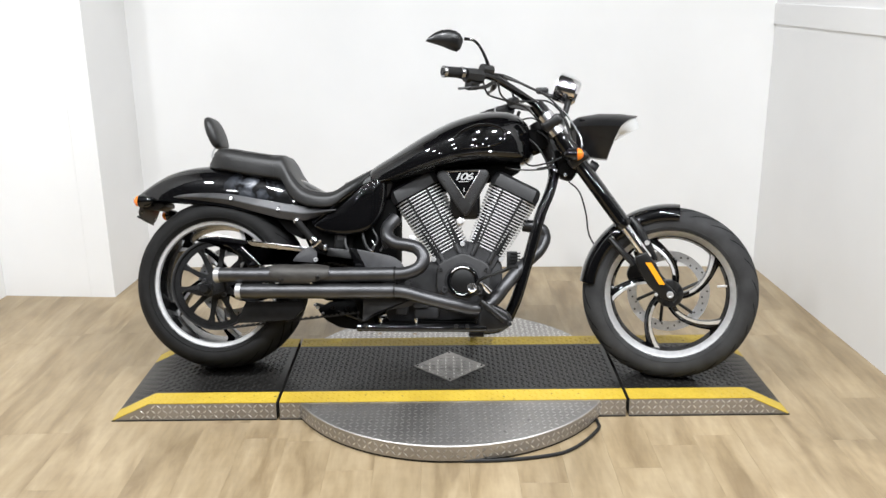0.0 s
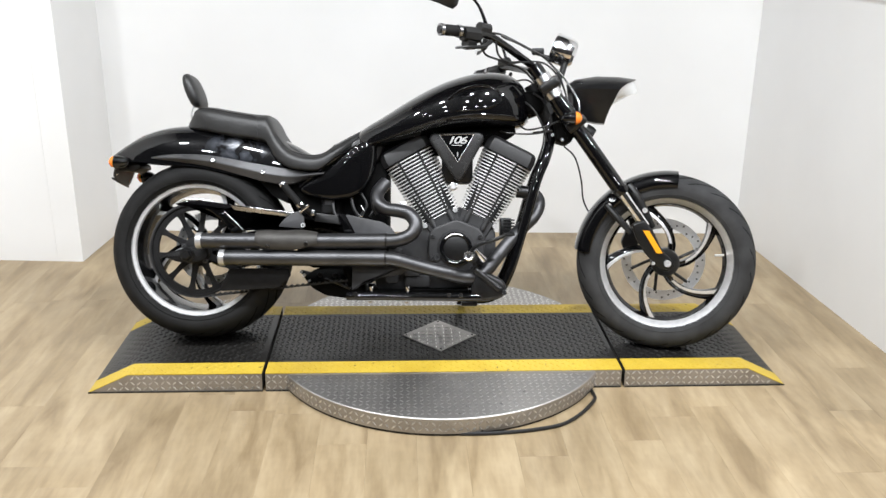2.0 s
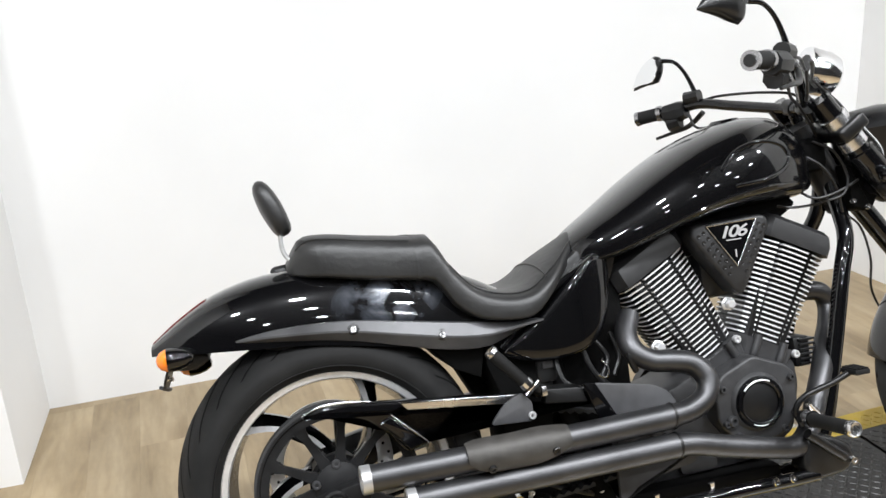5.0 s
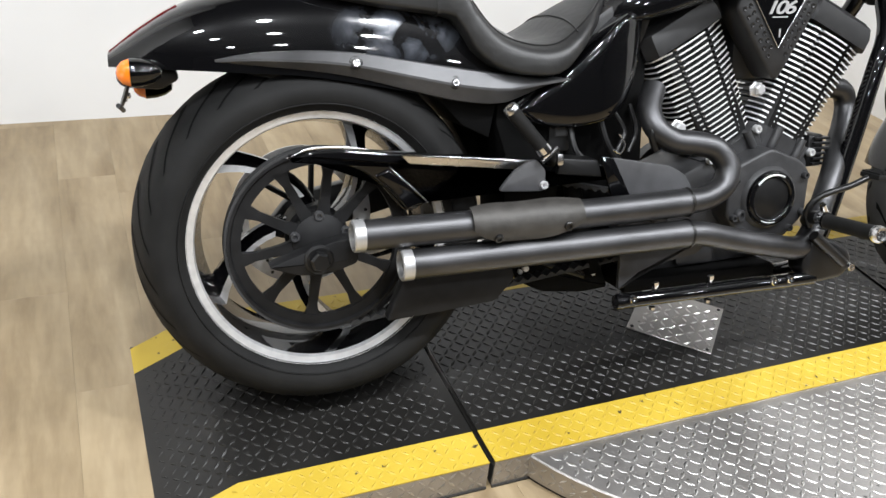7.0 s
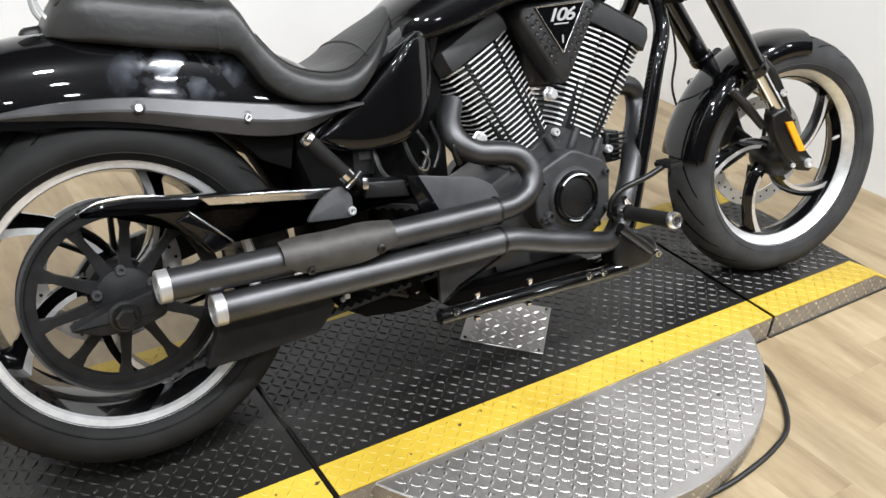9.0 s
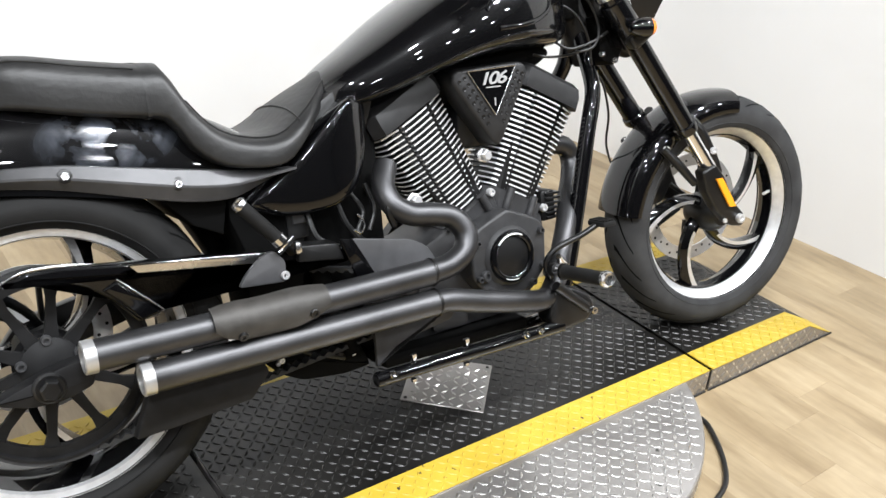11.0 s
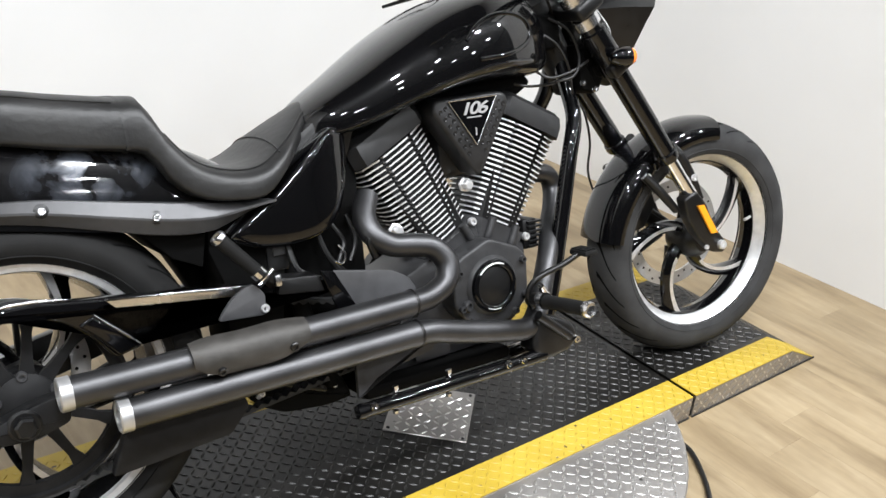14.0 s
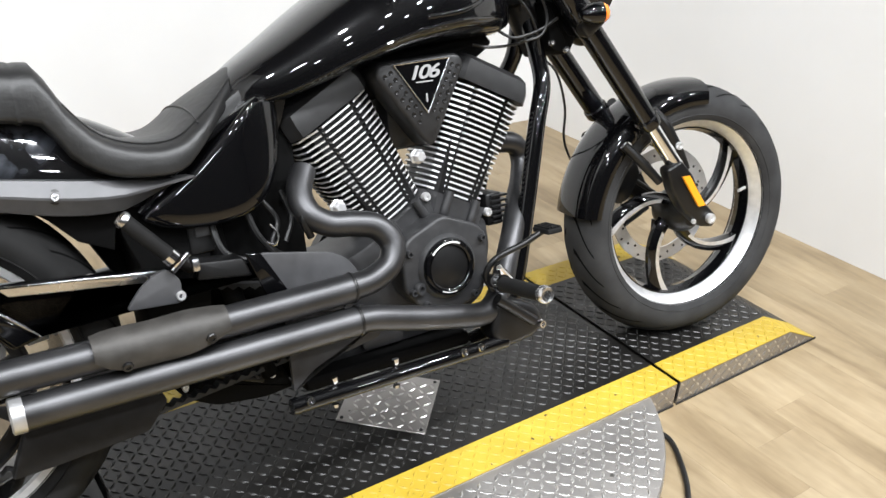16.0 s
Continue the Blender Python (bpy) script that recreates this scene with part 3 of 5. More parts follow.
def wheel(name, at, rim_r, half_rim, spin, spoke_tilt, dish, sink):
    """The rim with its spokes, as one part with pieces under it."""
    x, z = at
    h = half_rim
    bm = lathe([(rim_r, h), (rim_r, h - 0.006), (rim_r - 0.012, h - 0.012), (rim_r - 0.016, h * 0.6), (rim_r - 0.03, 0.3 * h), (rim_r - 0.03, -0.3 * h), (rim_r - 0.016, -h * 0.6), (rim_r - 0.012, 0.012 - h), (rim_r, 0.006 - h), (rim_r, -h), (rim_r - 0.008, -h), (rim_r - dish, -h + sink + 0.008), (rim_r - dish - 0.006, -0.5 * h), (rim_r - 0.042, 0), (rim_r - dish - 0.006, 0.5 * h), (rim_r - dish, h - sink - 0.008), (rim_r - 0.008, h)], (x, 0, z), (0, -1, 0), 80, True)
    rim = part(name, bm, gloss_black, bike, "gloss black alloy wheel with a bright machined lip")
    for s in (-1, 1):
        lip = lathe([(rim_r + 0.002, h + 0.002), (rim_r - 0.001, h + 0.0055), (rim_r - 0.0105, h + 0.005), (rim_r - 0.0115, h + 0.0015), (rim_r - dish, h - sink), (rim_r - dish - 0.003, h - sink - 0.008), (rim_r - dish + 0.006, h - sink - 0.012)], (x, 0, z), (0, -s, 0), 96, True)
        for n, face in enumerate(lip.faces):
            face.material_index = (0, 0, 2, 1, 1, 2, 2)[n % 7]
        part("rim_lip", lip, [fin_edge, machined, gloss_black], rim, "machined aluminium rim lip", sharp=25)
    part("hub", lathe([(0.0, 0.062), (0.026, 0.062), (0.03, 0.055), (0.045, 0.04), (0.05, 0.02), (0.05, -0.02), (0.045, -0.04), (0.03, -0.055), (0.0, -0.06)], (x, 0, z), (0, -1, 0), 32), satin_black, rim)
    for n in range(5):
        start = radians(spin + 72 * n)
        rings = []
        for k in range(11):
            t = k / 10
            r = 0.036 + (rim_r - 0.034 - 0.036) * t
            a = start + radians(spoke_tilt) * (1.25 * t - 0.25 * t**2)
            way, flat = Vector((math.cos(a), 0, math.sin(a))), Vector((-math.sin(a), 0, math.cos(a)))
            wide = 0.0135 + 0.004 * t + 0.011 * t**4
            deep = (0.024 - 0.008 * t) * half_rim / 0.05 if half_rim < 0.06 else 0.034 - 0.008 * t
            mid = Vector((x, 0, z)) + r * way
            ring = [(wide, 0.0), (wide * 0.75, -deep), (wide * 0.05, -deep * 0.96), (-wide * 0.5, -deep * 0.7), (-wide, -deep * 0.3), (-wide, deep * 0.3), (-wide * 0.5, deep * 0.7), (wide * 0.05, deep * 0.96), (wide * 0.75, deep)]
            rings.append([mid + u * flat + Vector((0, v, 0)) for u, v in ring])
        bm = add_loft(bmesh.new(), rings)
        bm.faces.ensure_lookup_table()
        for k in range(2, 10):
            for j in (1, 7):
                bm.faces[k * 9 + j].material_index = 1
        part("spoke", bm, [gloss_black, machined], rim, sharp=25)
    part("valve", tube([(x + (rim_r - 0.04) * 0.99, -0.02, z + 0.03), (x + (rim_r - 0.075), -0.035, z + 0.03)], 0.004, 10), machined, rim)
    return rim


def tyre(name, at, outer, half, rim_r, rim, grooves, m):
    x, z = at
    crown = outer - rim_r
    pts = [(rim_r - 0.004, half * 0.86), (rim_r + 0.1 * crown, half * 0.96), (rim_r + 0.36 * crown, half), (rim_r + 0.58 * crown, half * 0.93), (rim_r + 0.78 * crown, half * 0.75), (rim_r + 0.92 * crown, half * 0.47), (rim_r + 0.99 * crown, half * 0.16)]
    prof = smooth_path([(r, 0, h) for r, h in pts], 3)
    prof = [(p.x, p.z) for p in prof]
    bm = lathe(prof + [(outer, 0.0)] + [(r, -h) for r, h in prof[::-1]], (x, 0, z), (0, -1, 0), 96, True)
    for s in (-1, 1):
        add_lathe(bm, [(rim_r + 0.1 * crown, half * 0.95), (rim_r + 0.12 * crown, half * 0.99), (rim_r + 0.15 * crown, half * 0.96), (rim_r + 0.125 * crown, half * 0.9)], (x, 0, z), (0, -s, 0), 96, True)
    body = part(name, bm, m, rim, "black tyre with worn grey tread", sharp=50)
    bm = bmesh.new()
    for n in range(grooves):
        for s in (-1, 1):
            a0 = 2 * math.pi * (n + (0.5 if s > 0 else 0)) / grooves
            rows = []
            for k in range(9):
                t = k / 8
                h = half * (0.2 + 0.68 * t)
                j = next(i for i in range(len(prof) - 1) if prof[i + 1][1] <= h or i == len(prof) - 2)
                r = float(np.interp(h, [q[1] for q in prof[::-1][: len(prof)]][:14], [q[0] for q in prof[::-1]][:14]))
                a = a0 + 0.34 * t**1.6
                w = 0.008 * (1 - 0.5 * t) / outer
                rows.append([Vector((x + (r + 0.0007) * math.cos(a + d), -s * h, z + (r + 0.0007) * math.sin(a + d))) for d in (-w, w)])
            loops = [[bm.verts.new(p) for p in row] for row in rows]
            for p, q in zip(loops, loops[1:]):
                bm.faces.new((p[0], p[1], q[1], q[0]))
    tagged(part("tread_pattern", bm, void_black, rim), kind="stuff")
    return body


def brake_disc(at, y, radius, parent):
    x, z = at
    bm = lathe([(radius, 0.0025), (radius - 0.035, 0.0025), (radius - 0.035, -0.0025), (radius, -0.0025)], (x, y, z), (0, 1, 0), 64, True)
    ob = part("brake_disc", bm, machined, parent, "drilled steel brake disc")
    bm = bmesh.new()
    for n in range(36):
        a, r = 2 * math.pi * n / 36, radius - 0.01 - 0.008 * (n % 3)
        for s in (-1, 1):
            add_lathe(bm, [(0.0, 0.0028), (0.0035, 0.0028), (0.0035, 0.0)], (x + r * math.cos(a), y, z + r * math.sin(a)), (0, s, 0), 8)
    for n in range(6):
        a = 2 * math.pi * n / 6
        add_tube(bm, [(x + 0.04 * math.cos(a), y, z + 0.04 * math.sin(a)), (x + (radius - 0.03) * math.cos(a + 0.3), y, z + (radius - 0.03) * math.sin(a + 0.3))], 0.006, 8)
    part("disc_carrier", bm, satin_black, parent)
    return ob


front_wheel = wheel("front_wheel", FRONT, 0.242, 0.046, -13, 53, 0.028, 0.016)
tyre("tyre", FRONT, 0.314, 0.064, 0.236, front_wheel, 22, dusty_rubber)
brake_disc(FRONT, 0.062, 0.15, front_wheel)
rear_wheel = wheel("rear_wheel", REAR, 0.243, 0.1, 17, 50, 0.0225, 0.0005)
tyre("tyre", REAR, 0.3205, 0.122, 0.237, rear_wheel, 26, rubber)
brake_disc(REAR, 0.105, 0.14, rear_wheel)

# the belt pulley, its belt and the swingarm
PULLEY_Y = -0.09
pulley = part("pulley", lathe([(0.16, 0.014), (0.165, 0.014), (0.165, -0.014), (0.16, -0.014), (0.157, -0.008), (0.14, -0.008), (0.14, 0.008), (0.157, 0.008)], (REAR[0], PULLEY_Y, REAR[1]), (0, -1, 0), 80, True), pulley_black, bike, "flat black belt pulley with tapered spokes")
part("hub_drum", lathe([(0.0, 0.0), (0.052, 0.0), (0.058, -0.008), (0.05, -0.1), (0.0, -0.1)], (REAR[0], PULLEY_Y + 0.02, REAR[1]), (0, -1, 0), 40), pulley_black, pulley)
part("pulley_hub", lathe([(0.0, 0.02), (0.03, 0.02), (0.05, 0.008), (0.05, -0.012), (0.0, -0.012)], (REAR[0], PULLEY_Y, REAR[1]), (0, -1, 0), 32), pulley_black, pulley)
for n in range(10):
    a = radians(9 + 36 * n)
    way, flat = Vector((math.cos(a), 0, math.sin(a))), Vector((-math.sin(a), 0, math.cos(a)))
    mid = Vector((REAR[0], PULLEY_Y, REAR[1]))
    rings = [[mid + r * way + u * flat + Vector((0, v, 0)) for u, v in ((w, -0.006), (w, 0.006), (-w, 0.006), (-w, -0.006))] for r, w in ((0.035, 0.014), (0.075, 0.009), (0.118, 0.0075), (0.142, 0.013))]
    part("pulley_spoke", add_loft(bmesh.new(), rings), pulley_black, pulley)
for n in range(5):
    a = radians(92 + 72 * n)
    part("pulley_bolt", bolt((REAR[0] + 0.048 * math.cos(a), PULLEY_Y - 0.008, REAR[1] + 0.048 * math.sin(a)), (0, -1, 0), 0.009, 0.01), strip_grey, pulley)


def belt():
    """A toothed band from the rear pulley to the gearbox pulley."""
    a, ra, b, rb = Vector((REAR[0], 0, REAR[1])), 0.167, Vector((0.67, 0, 0.31)), 0.06
    tilt = math.asin((ra - rb) / (b - a).length)
    line = []
    for t in spread(math.pi / 2 - tilt, 1.5 * math.pi + tilt, 60):
        line.append((a + ra * Vector((math.cos(t), 0, math.sin(t))), Vector((math.cos(t), 0, math.sin(t)))))
    low_a, low_b = line[-1][0], b + rb * line[-1][1]
    for k in range(1, 64):
        line.append((low_a.lerp(low_b, k / 64), line[59][1]))
    for t in spread(-math.pi / 2 + tilt, math.pi / 2 - tilt, 20):
        line.append((b + rb * Vector((math.cos(t), 0, math.sin(t))), Vector((math.cos(t), 0, math.sin(t)))))
    top_b, top_a = line[-1][0], line[0][0]
    way = line[-1][1]
    for k in range(1, 64):
        line.append((top_b.lerp(top_a, k / 64), way))
    bm = bmesh.new()
    rings = []
    for n, (p, out) in enumerate(line):
        inner = -0.001 if n % 2 else -0.0075
        rings.append([p + out * u + Vector((0, PULLEY_Y + v, 0)) for u, v in ((0.003, -0.013), (0.003, 0.013), (inner, 0.013), (inner, -0.013))])
    return add_loft(bm, rings + [rings[0]], caps=False)


part("drive_belt", belt(), dusty_rubber, bike, "toothed black drive belt", sharp=20)
arm_line = [(-0.042, 0.498), (0.0, 0.513), (0.05, 0.513), (0.1, 0.506), (0.18, 0.496), (0.28, 0.485), (0.376, 0.473), (0.58, 0.448), (0.58, 0.418), (0.363, 0.453), (0.277, 0.466), (0.181, 0.479), (0.146, 0.483), (0.14, 0.474), (0.156, 0.458), (0.205, 0.407), (0.158, 0.395), (0.127, 0.437), (0.088, 0.471), (0.047, 0.489), (0.006, 0.497)]
arm = part("swingarm", slab(chamfered(arm_line, 0.008), -0.16, -0.13, 0.006, 3), gloss_black, bike, "gloss black swingarm with a polished face and bright edges")
part("polished_edge", slab(chamfered([(0.152, 0.498), (0.28, 0.485), (0.4, 0.471), (0.4, 0.4525), (0.277, 0.4665), (0.168, 0.48)], 0.003), -0.1645, -0.156, 0.003), polished, arm, "bright polished swingarm face")
part("swingarm_web", slab(chamfered([(0.108, 0.463), (0.132, 0.474), (0.152, 0.455), (0.199, 0.409), (0.163, 0.4), (0.134, 0.437)], 0.003), -0.1645, -0.156, 0.004, 3), gloss_black, arm)
# thin bright tubes put the gloss edges' highlights into the shape
part("polished_edge", tube([(0.134, -0.162, 0.476), (0.154, -0.163, 0.456), (0.178, -0.163, 0.433), (0.202, -0.162, 0.408)], (0.001, 0.0025, 0.0025, 0.001), 8), polished, arm)
part("polished_edge", tube([(-0.03, -0.152, 0.505), (0.0, -0.154, 0.5155), (0.05, -0.155, 0.5155), (0.1, -0.156, 0.5085)], (0.001, 0.003, 0.003, 0.001), 8), polished, arm)
part("far_arm", slab(chamfered([(-0.06, 0.3), (0.0, 0.37), (0.25, 0.42), (0.6, 0.44), (0.6, 0.36), (0.25, 0.34), (0.0, 0.28)], 0.02), 0.13, 0.16, 0.004), satin_black, arm)
carrier = part("axle_carrier", slab(chamfered([(-0.085, 0.318), (-0.03, 0.336), (0.02, 0.352), (0.07, 0.36), (0.075, 0.312), (0.02, 0.296), (-0.03, 0.298)], 0.012), -0.165, -0.125, 0.004), pulley_black, bike, "flat black axle carrier")
part("axle_nut", lathe([(0.0, 0.022), (0.014, 0.022), (0.018, 0.018), (0.018, 0.0)], (0.004, -0.165, 0.325), (0, -1, 0), 6), satin_black, carrier)
part("axle_cap", lathe([(0.0, 0.008), (0.022, 0.008), (0.026, 0.004), (0.026, 0.0)], (0.004, -0.163, 0.325), (0, -1, 0), 24), satin_black, carrier)
part("lower_belt_guard", slab(chamfered([(0.118, 0.2), (0.152, 0.278), (0.356, 0.28), (0.365, 0.256), (0.326, 0.214), (0.186, 0.203)], 0.008), -0.175, -0.15, 0.003), pulley_black, bike, "flat black lower belt guard")


# ---- tank, seat, fenders ----
def arch_section(x, half, low, high, count, power=2.4, floor_part=0.35):
    """A closed body section in the plane x: a rounded top over a flatter belly."""
    ring = []
    mid = low + (high - low) * floor_part
    for a in spread(0, 2 * math.pi, count, endpoint=False):
        c, s = math.cos(a), math.sin(a)
        y = half * math.copysign(abs(c) ** (2 / power), c)
        z = mid + (high - mid if s > 0 else mid - low) * math.copysign(abs(s) ** (2 / power), s)
        ring.append((x, y, z))
    return ring


TANK_X = (0.568, 0.576, 0.6, 0.67, 0.78, 0.885, 0.99, 1.06, 1.12, 1.165, 1.185)
TANK_TOP = (0.722, 0.745, 0.77, 0.813, 0.881, 0.934, 0.966, 0.972, 0.962, 0.928, 0.885)
TANK_LOW = (0.7, 0.697, 0.694, 0.703, 0.735, 0.762, 0.774, 0.775, 0.775, 0.782, 0.8)
TANK_HALF = (0.035, 0.062, 0.092, 0.123, 0.156, 0.17, 0.166, 0.148, 0.122, 0.09, 0.05)
rings = []
for x in [0.568, 0.571, 0.575, 0.582, 0.59] + list(spread(0.6, 1.185, 30)):
    x = float(x)
    rings.append(arch_section(x, curve(TANK_X, TANK_HALF, x), curve(TANK_X, TANK_LOW, x), curve(TANK_X, TANK_TOP, x) + 0.004, 48, 2.5, 0.24))
tank = part("fuel_tank", add_loft(bmesh.new(), rings), gloss_black, bike, "gloss black teardrop fuel tank", sharp=60)
for side in (-1, 1):
    line = []
    for x in spread(0.61, 1.13, 22):
        low, high = curve(TANK_X, TANK_LOW, x), curve(TANK_X, TANK_TOP, x)
        line.append((x, side * curve(TANK_X, TANK_HALF, x) * 0.992, low + 0.2 * (high - low)))
    part("tank_crease", tube(line, (0.002, 0.0045, 0.0045, 0.0045, 0.002), 10, 2), gloss_black, tank)


def tank_side(x, z):
    """The half width of the tank at a place along it and a height."""
    low, high = curve(TANK_X, TANK_LOW, x), curve(TANK_X, TANK_TOP, x) + 0.004
    mid = low + 0.24 * (high - low)
    s = max(0.0, min(0.999, (z - mid) / (high - mid))) ** 1.25
    return curve(TANK_X, TANK_HALF, x) * (1 - s * s) ** 0.4


flute = smooth_path([(0.905, 0, 0.862), (0.94, 0, 0.892), (0.988, 0, 0.91), (1.036, 0, 0.911), (1.072, 0, 0.897), (1.084, 0, 0.87), (1.062, 0, 0.847), (1.008, 0, 0.831), (0.93, 0, 0.825)], 5)
for side in (-1, 1):
    part("tank_flute", tube([(p.x, side * (tank_side(p.x, p.z) - 0.002), p.z) for p in flute], 0.0052, 12), gloss_black, tank)
part("filler_cap", lathe([(0.0, 0.012), (0.03, 0.012), (0.036, 0.006), (0.036, -0.01)], (1.02, 0.0, 0.966), (-0.05, 0, 1), 32), gloss_black, tank)

SEAT_X = (-0.02, 0.01, 0.05, 0.14, 0.235, 0.272, 0.298, 0.34, 0.4, 0.46, 0.5, 0.54, 0.565, 0.59, 0.615, 0.63)
SEAT_TOP = (0.795, 0.842, 0.85, 0.836, 0.822, 0.819, 0.768, 0.712, 0.685, 0.682, 0.697, 0.72, 0.738, 0.758, 0.777, 0.784)
SEAT_LOW = (0.772, 0.762, 0.756, 0.738, 0.724, 0.712, 0.665, 0.632, 0.618, 0.62, 0.652, 0.688, 0.705, 0.73, 0.755, 0.77)
SEAT_HALF = (0.06, 0.09, 0.107, 0.12, 0.127, 0.131, 0.14, 0.152, 0.16, 0.155, 0.142, 0.112, 0.082, 0.056, 0.032, 0.012)
SEAT_CROWN = (0, 0, 0, 0, 0, 0, 0, 0, 0, 0.008, 0.026, 0.028, 0.024, 0.017, 0.01, 0.003)


def seat_rings(x0, x1, count, dish):
    out = []
    for x in spread(x0, x1, count):
        x = float(x)
        ring = arch_section(x, curve(SEAT_X, SEAT_HALF, x), curve(SEAT_X, SEAT_LOW, x), curve(SEAT_X, SEAT_TOP, x), 48, 3.8, 0.14)
        half, top = curve(SEAT_X, SEAT_HALF, x), curve(SEAT_X, SEAT_TOP, x)
        # the middle is dished and the shoulders stand up beside it
        # towards the tank the middle swells into a tongue that climbs over its tail
        rise = curve(SEAT_X, SEAT_CROWN, x) - dish
        out.append([(a, b, c + (rise * max(0.0, 1 - (b / half) ** 2) if c > top - 0.03 else 0.0)) for a, b, c in ring])
    return out


seat = part("rider_seat", add_loft(bmesh.new(), seat_rings(0.236, 0.63, 26, 0.006)), leather, bike, "black leather rider seat with a raised rear step", sharp=60)
part("seat_piping", add_loft(bmesh.new(), [[(x, y * 1.006, z - 0.002) for x, y, z in ring] for ring in seat_rings(0.234, 0.24, 2, 0.0)]), leather, seat)
pillion = part("passenger_seat", add_loft(bmesh.new(), seat_rings(-0.02, 0.234, 18, 0.004)), leather, bike, "black leather passenger pad with soft creases", sharp=60)

for name, owner, x0, x1, spots in (("seam", seat, 0.3, 0.59, (6, 18)), ("seam", pillion, 0.0, 0.225, (6, 18))):
    for k in spots:
        line = [ring[k] for ring in seat_rings(x0, x1, 14, 0.006 if owner is seat else 0.004)]
        part(name, tube([(x, y * 1.004, z + 0.0006) for x, y, z in line], 0.0017, 6, 2), leather, owner)
part("seam", tube([(x, y * 1.004, z + 0.0006) for x, y, z in seat_rings(0.5, 0.51, 2, 0.006)[0][5:20]], 0.0017, 6, 2), leather, seat)
rest_up, rest_out = Vector((-0.36, 0, 0.93)).normalized(), Vector((0.93, 0, 0.36)).normalized()
rings = []
for t, w, d in ((-0.067, 0.045, 0.007), (-0.062, 0.062, 0.015), (-0.051, 0.071, 0.02), (-0.027, 0.076, 0.023), (0.0, 0.077, 0.024), (0.025, 0.074, 0.022), (0.045, 0.067, 0.018), (0.056, 0.056, 0.012), (0.061, 0.038, 0.005)):
    ring = []
    for a in spread(0, 2 * math.pi, 24, endpoint=False):
        u, v = (math.copysign(abs(f(a)) ** 0.62, f(a)) for f in (math.cos, math.sin))
        ring.append(Vector((-0.033, 0.052, 0.916)) + rest_up * t + rest_out * u * d + Vector((0, v * w, 0)))
    rings.append(ring)
rest = part("backrest", add_loft(bmesh.new(), rings), leather, bike, "black leather passenger backrest pad", sharp=60)
for s in (-1, 1):
    part("backrest_bar", tube([(-0.015, 0.05 + s * 0.025, 0.875), (-0.022, 0.035 + s * 0.04, 0.845), (-0.018, 0.02 + s * 0.055, 0.812), (0.004, 0.01 + s * 0.065, 0.785), (0.03, s * 0.08, 0.765)], 0.0036, 10), steel, rest)

part("seat_lug", tube([(-0.052, 0.03, 0.775), (-0.042, 0.03, 0.777), (-0.005, 0.03, 0.78), (0.005, 0.03, 0.78)], (0.006, 0.014, 0.014, 0.008), 14, 3), plastic, pillion)
FEN_X = (-0.305, -0.29, -0.262, -0.185, -0.098, 0.0, 0.1, 0.2, 0.32, 0.45)
FEN_TOP = (0.672, 0.683, 0.704, 0.749, 0.774, 0.782, 0.779, 0.766, 0.73, 0.66)
FEN_LOW = (0.652, 0.652, 0.651, 0.646, 0.64, 0.632, 0.615, 0.595, 0.575, 0.57)
FEN_HALF = (0.05, 0.064, 0.08, 0.1, 0.113, 0.119, 0.121, 0.12, 0.117, 0.108)


def fender_ring(x, inset):
    half, low, top = curve(FEN_X, FEN_HALF, x) - inset, curve(FEN_X, FEN_LOW, x), curve(FEN_X, FEN_TOP, x) - inset
    ring = []
    for a in spread(0, math.pi, 21):
        c, s = math.cos(a), math.sin(a)
        ring.append((x, half * math.copysign(abs(c) ** 0.72, c), low + (top - low) * abs(s) ** 0.8))
    return ring


rings = []
for x in spread(-0.305, 0.45, 30):
    rings.append(fender_ring(float(x), 0.0) + fender_ring(float(x), 0.005)[::-1])
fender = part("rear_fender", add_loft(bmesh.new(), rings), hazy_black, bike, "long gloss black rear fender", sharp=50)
rings = []
for x in spread(-0.13, 0.2, 12):
    half, low, top = curve(FEN_X, FEN_HALF, x) - 0.02, 0.615 + 0.035 * max(0.0, -x / 0.13), curve(FEN_X, FEN_TOP, x) - 0.02
    row = [(half * math.copysign(abs(math.cos(a)) ** 0.6, math.cos(a)), low + (top - low) * math.sin(a) ** 0.6) for a in spread(0, math.pi, 15)]
    rings.append([(x, y, z) for y, z in row] + [(x, y * 0.96, z - 0.003) for y, z in row[::-1]])
part("inner_fender", add_loft(bmesh.new(), rings), plastic, fender)
tail_strip = [[fender_ring(x, -0.002)[k] for k in range(8, 12)] + [fender_ring(x, 0.002)[k] for k in range(11, 7, -1)] for x in (-0.3035, -0.295, -0.28, -0.262, -0.24, -0.215, -0.19)]
part("tail_light", add_loft(bmesh.new(), tail_strip), red_lens, fender, "slim red tail light along the fender edge")

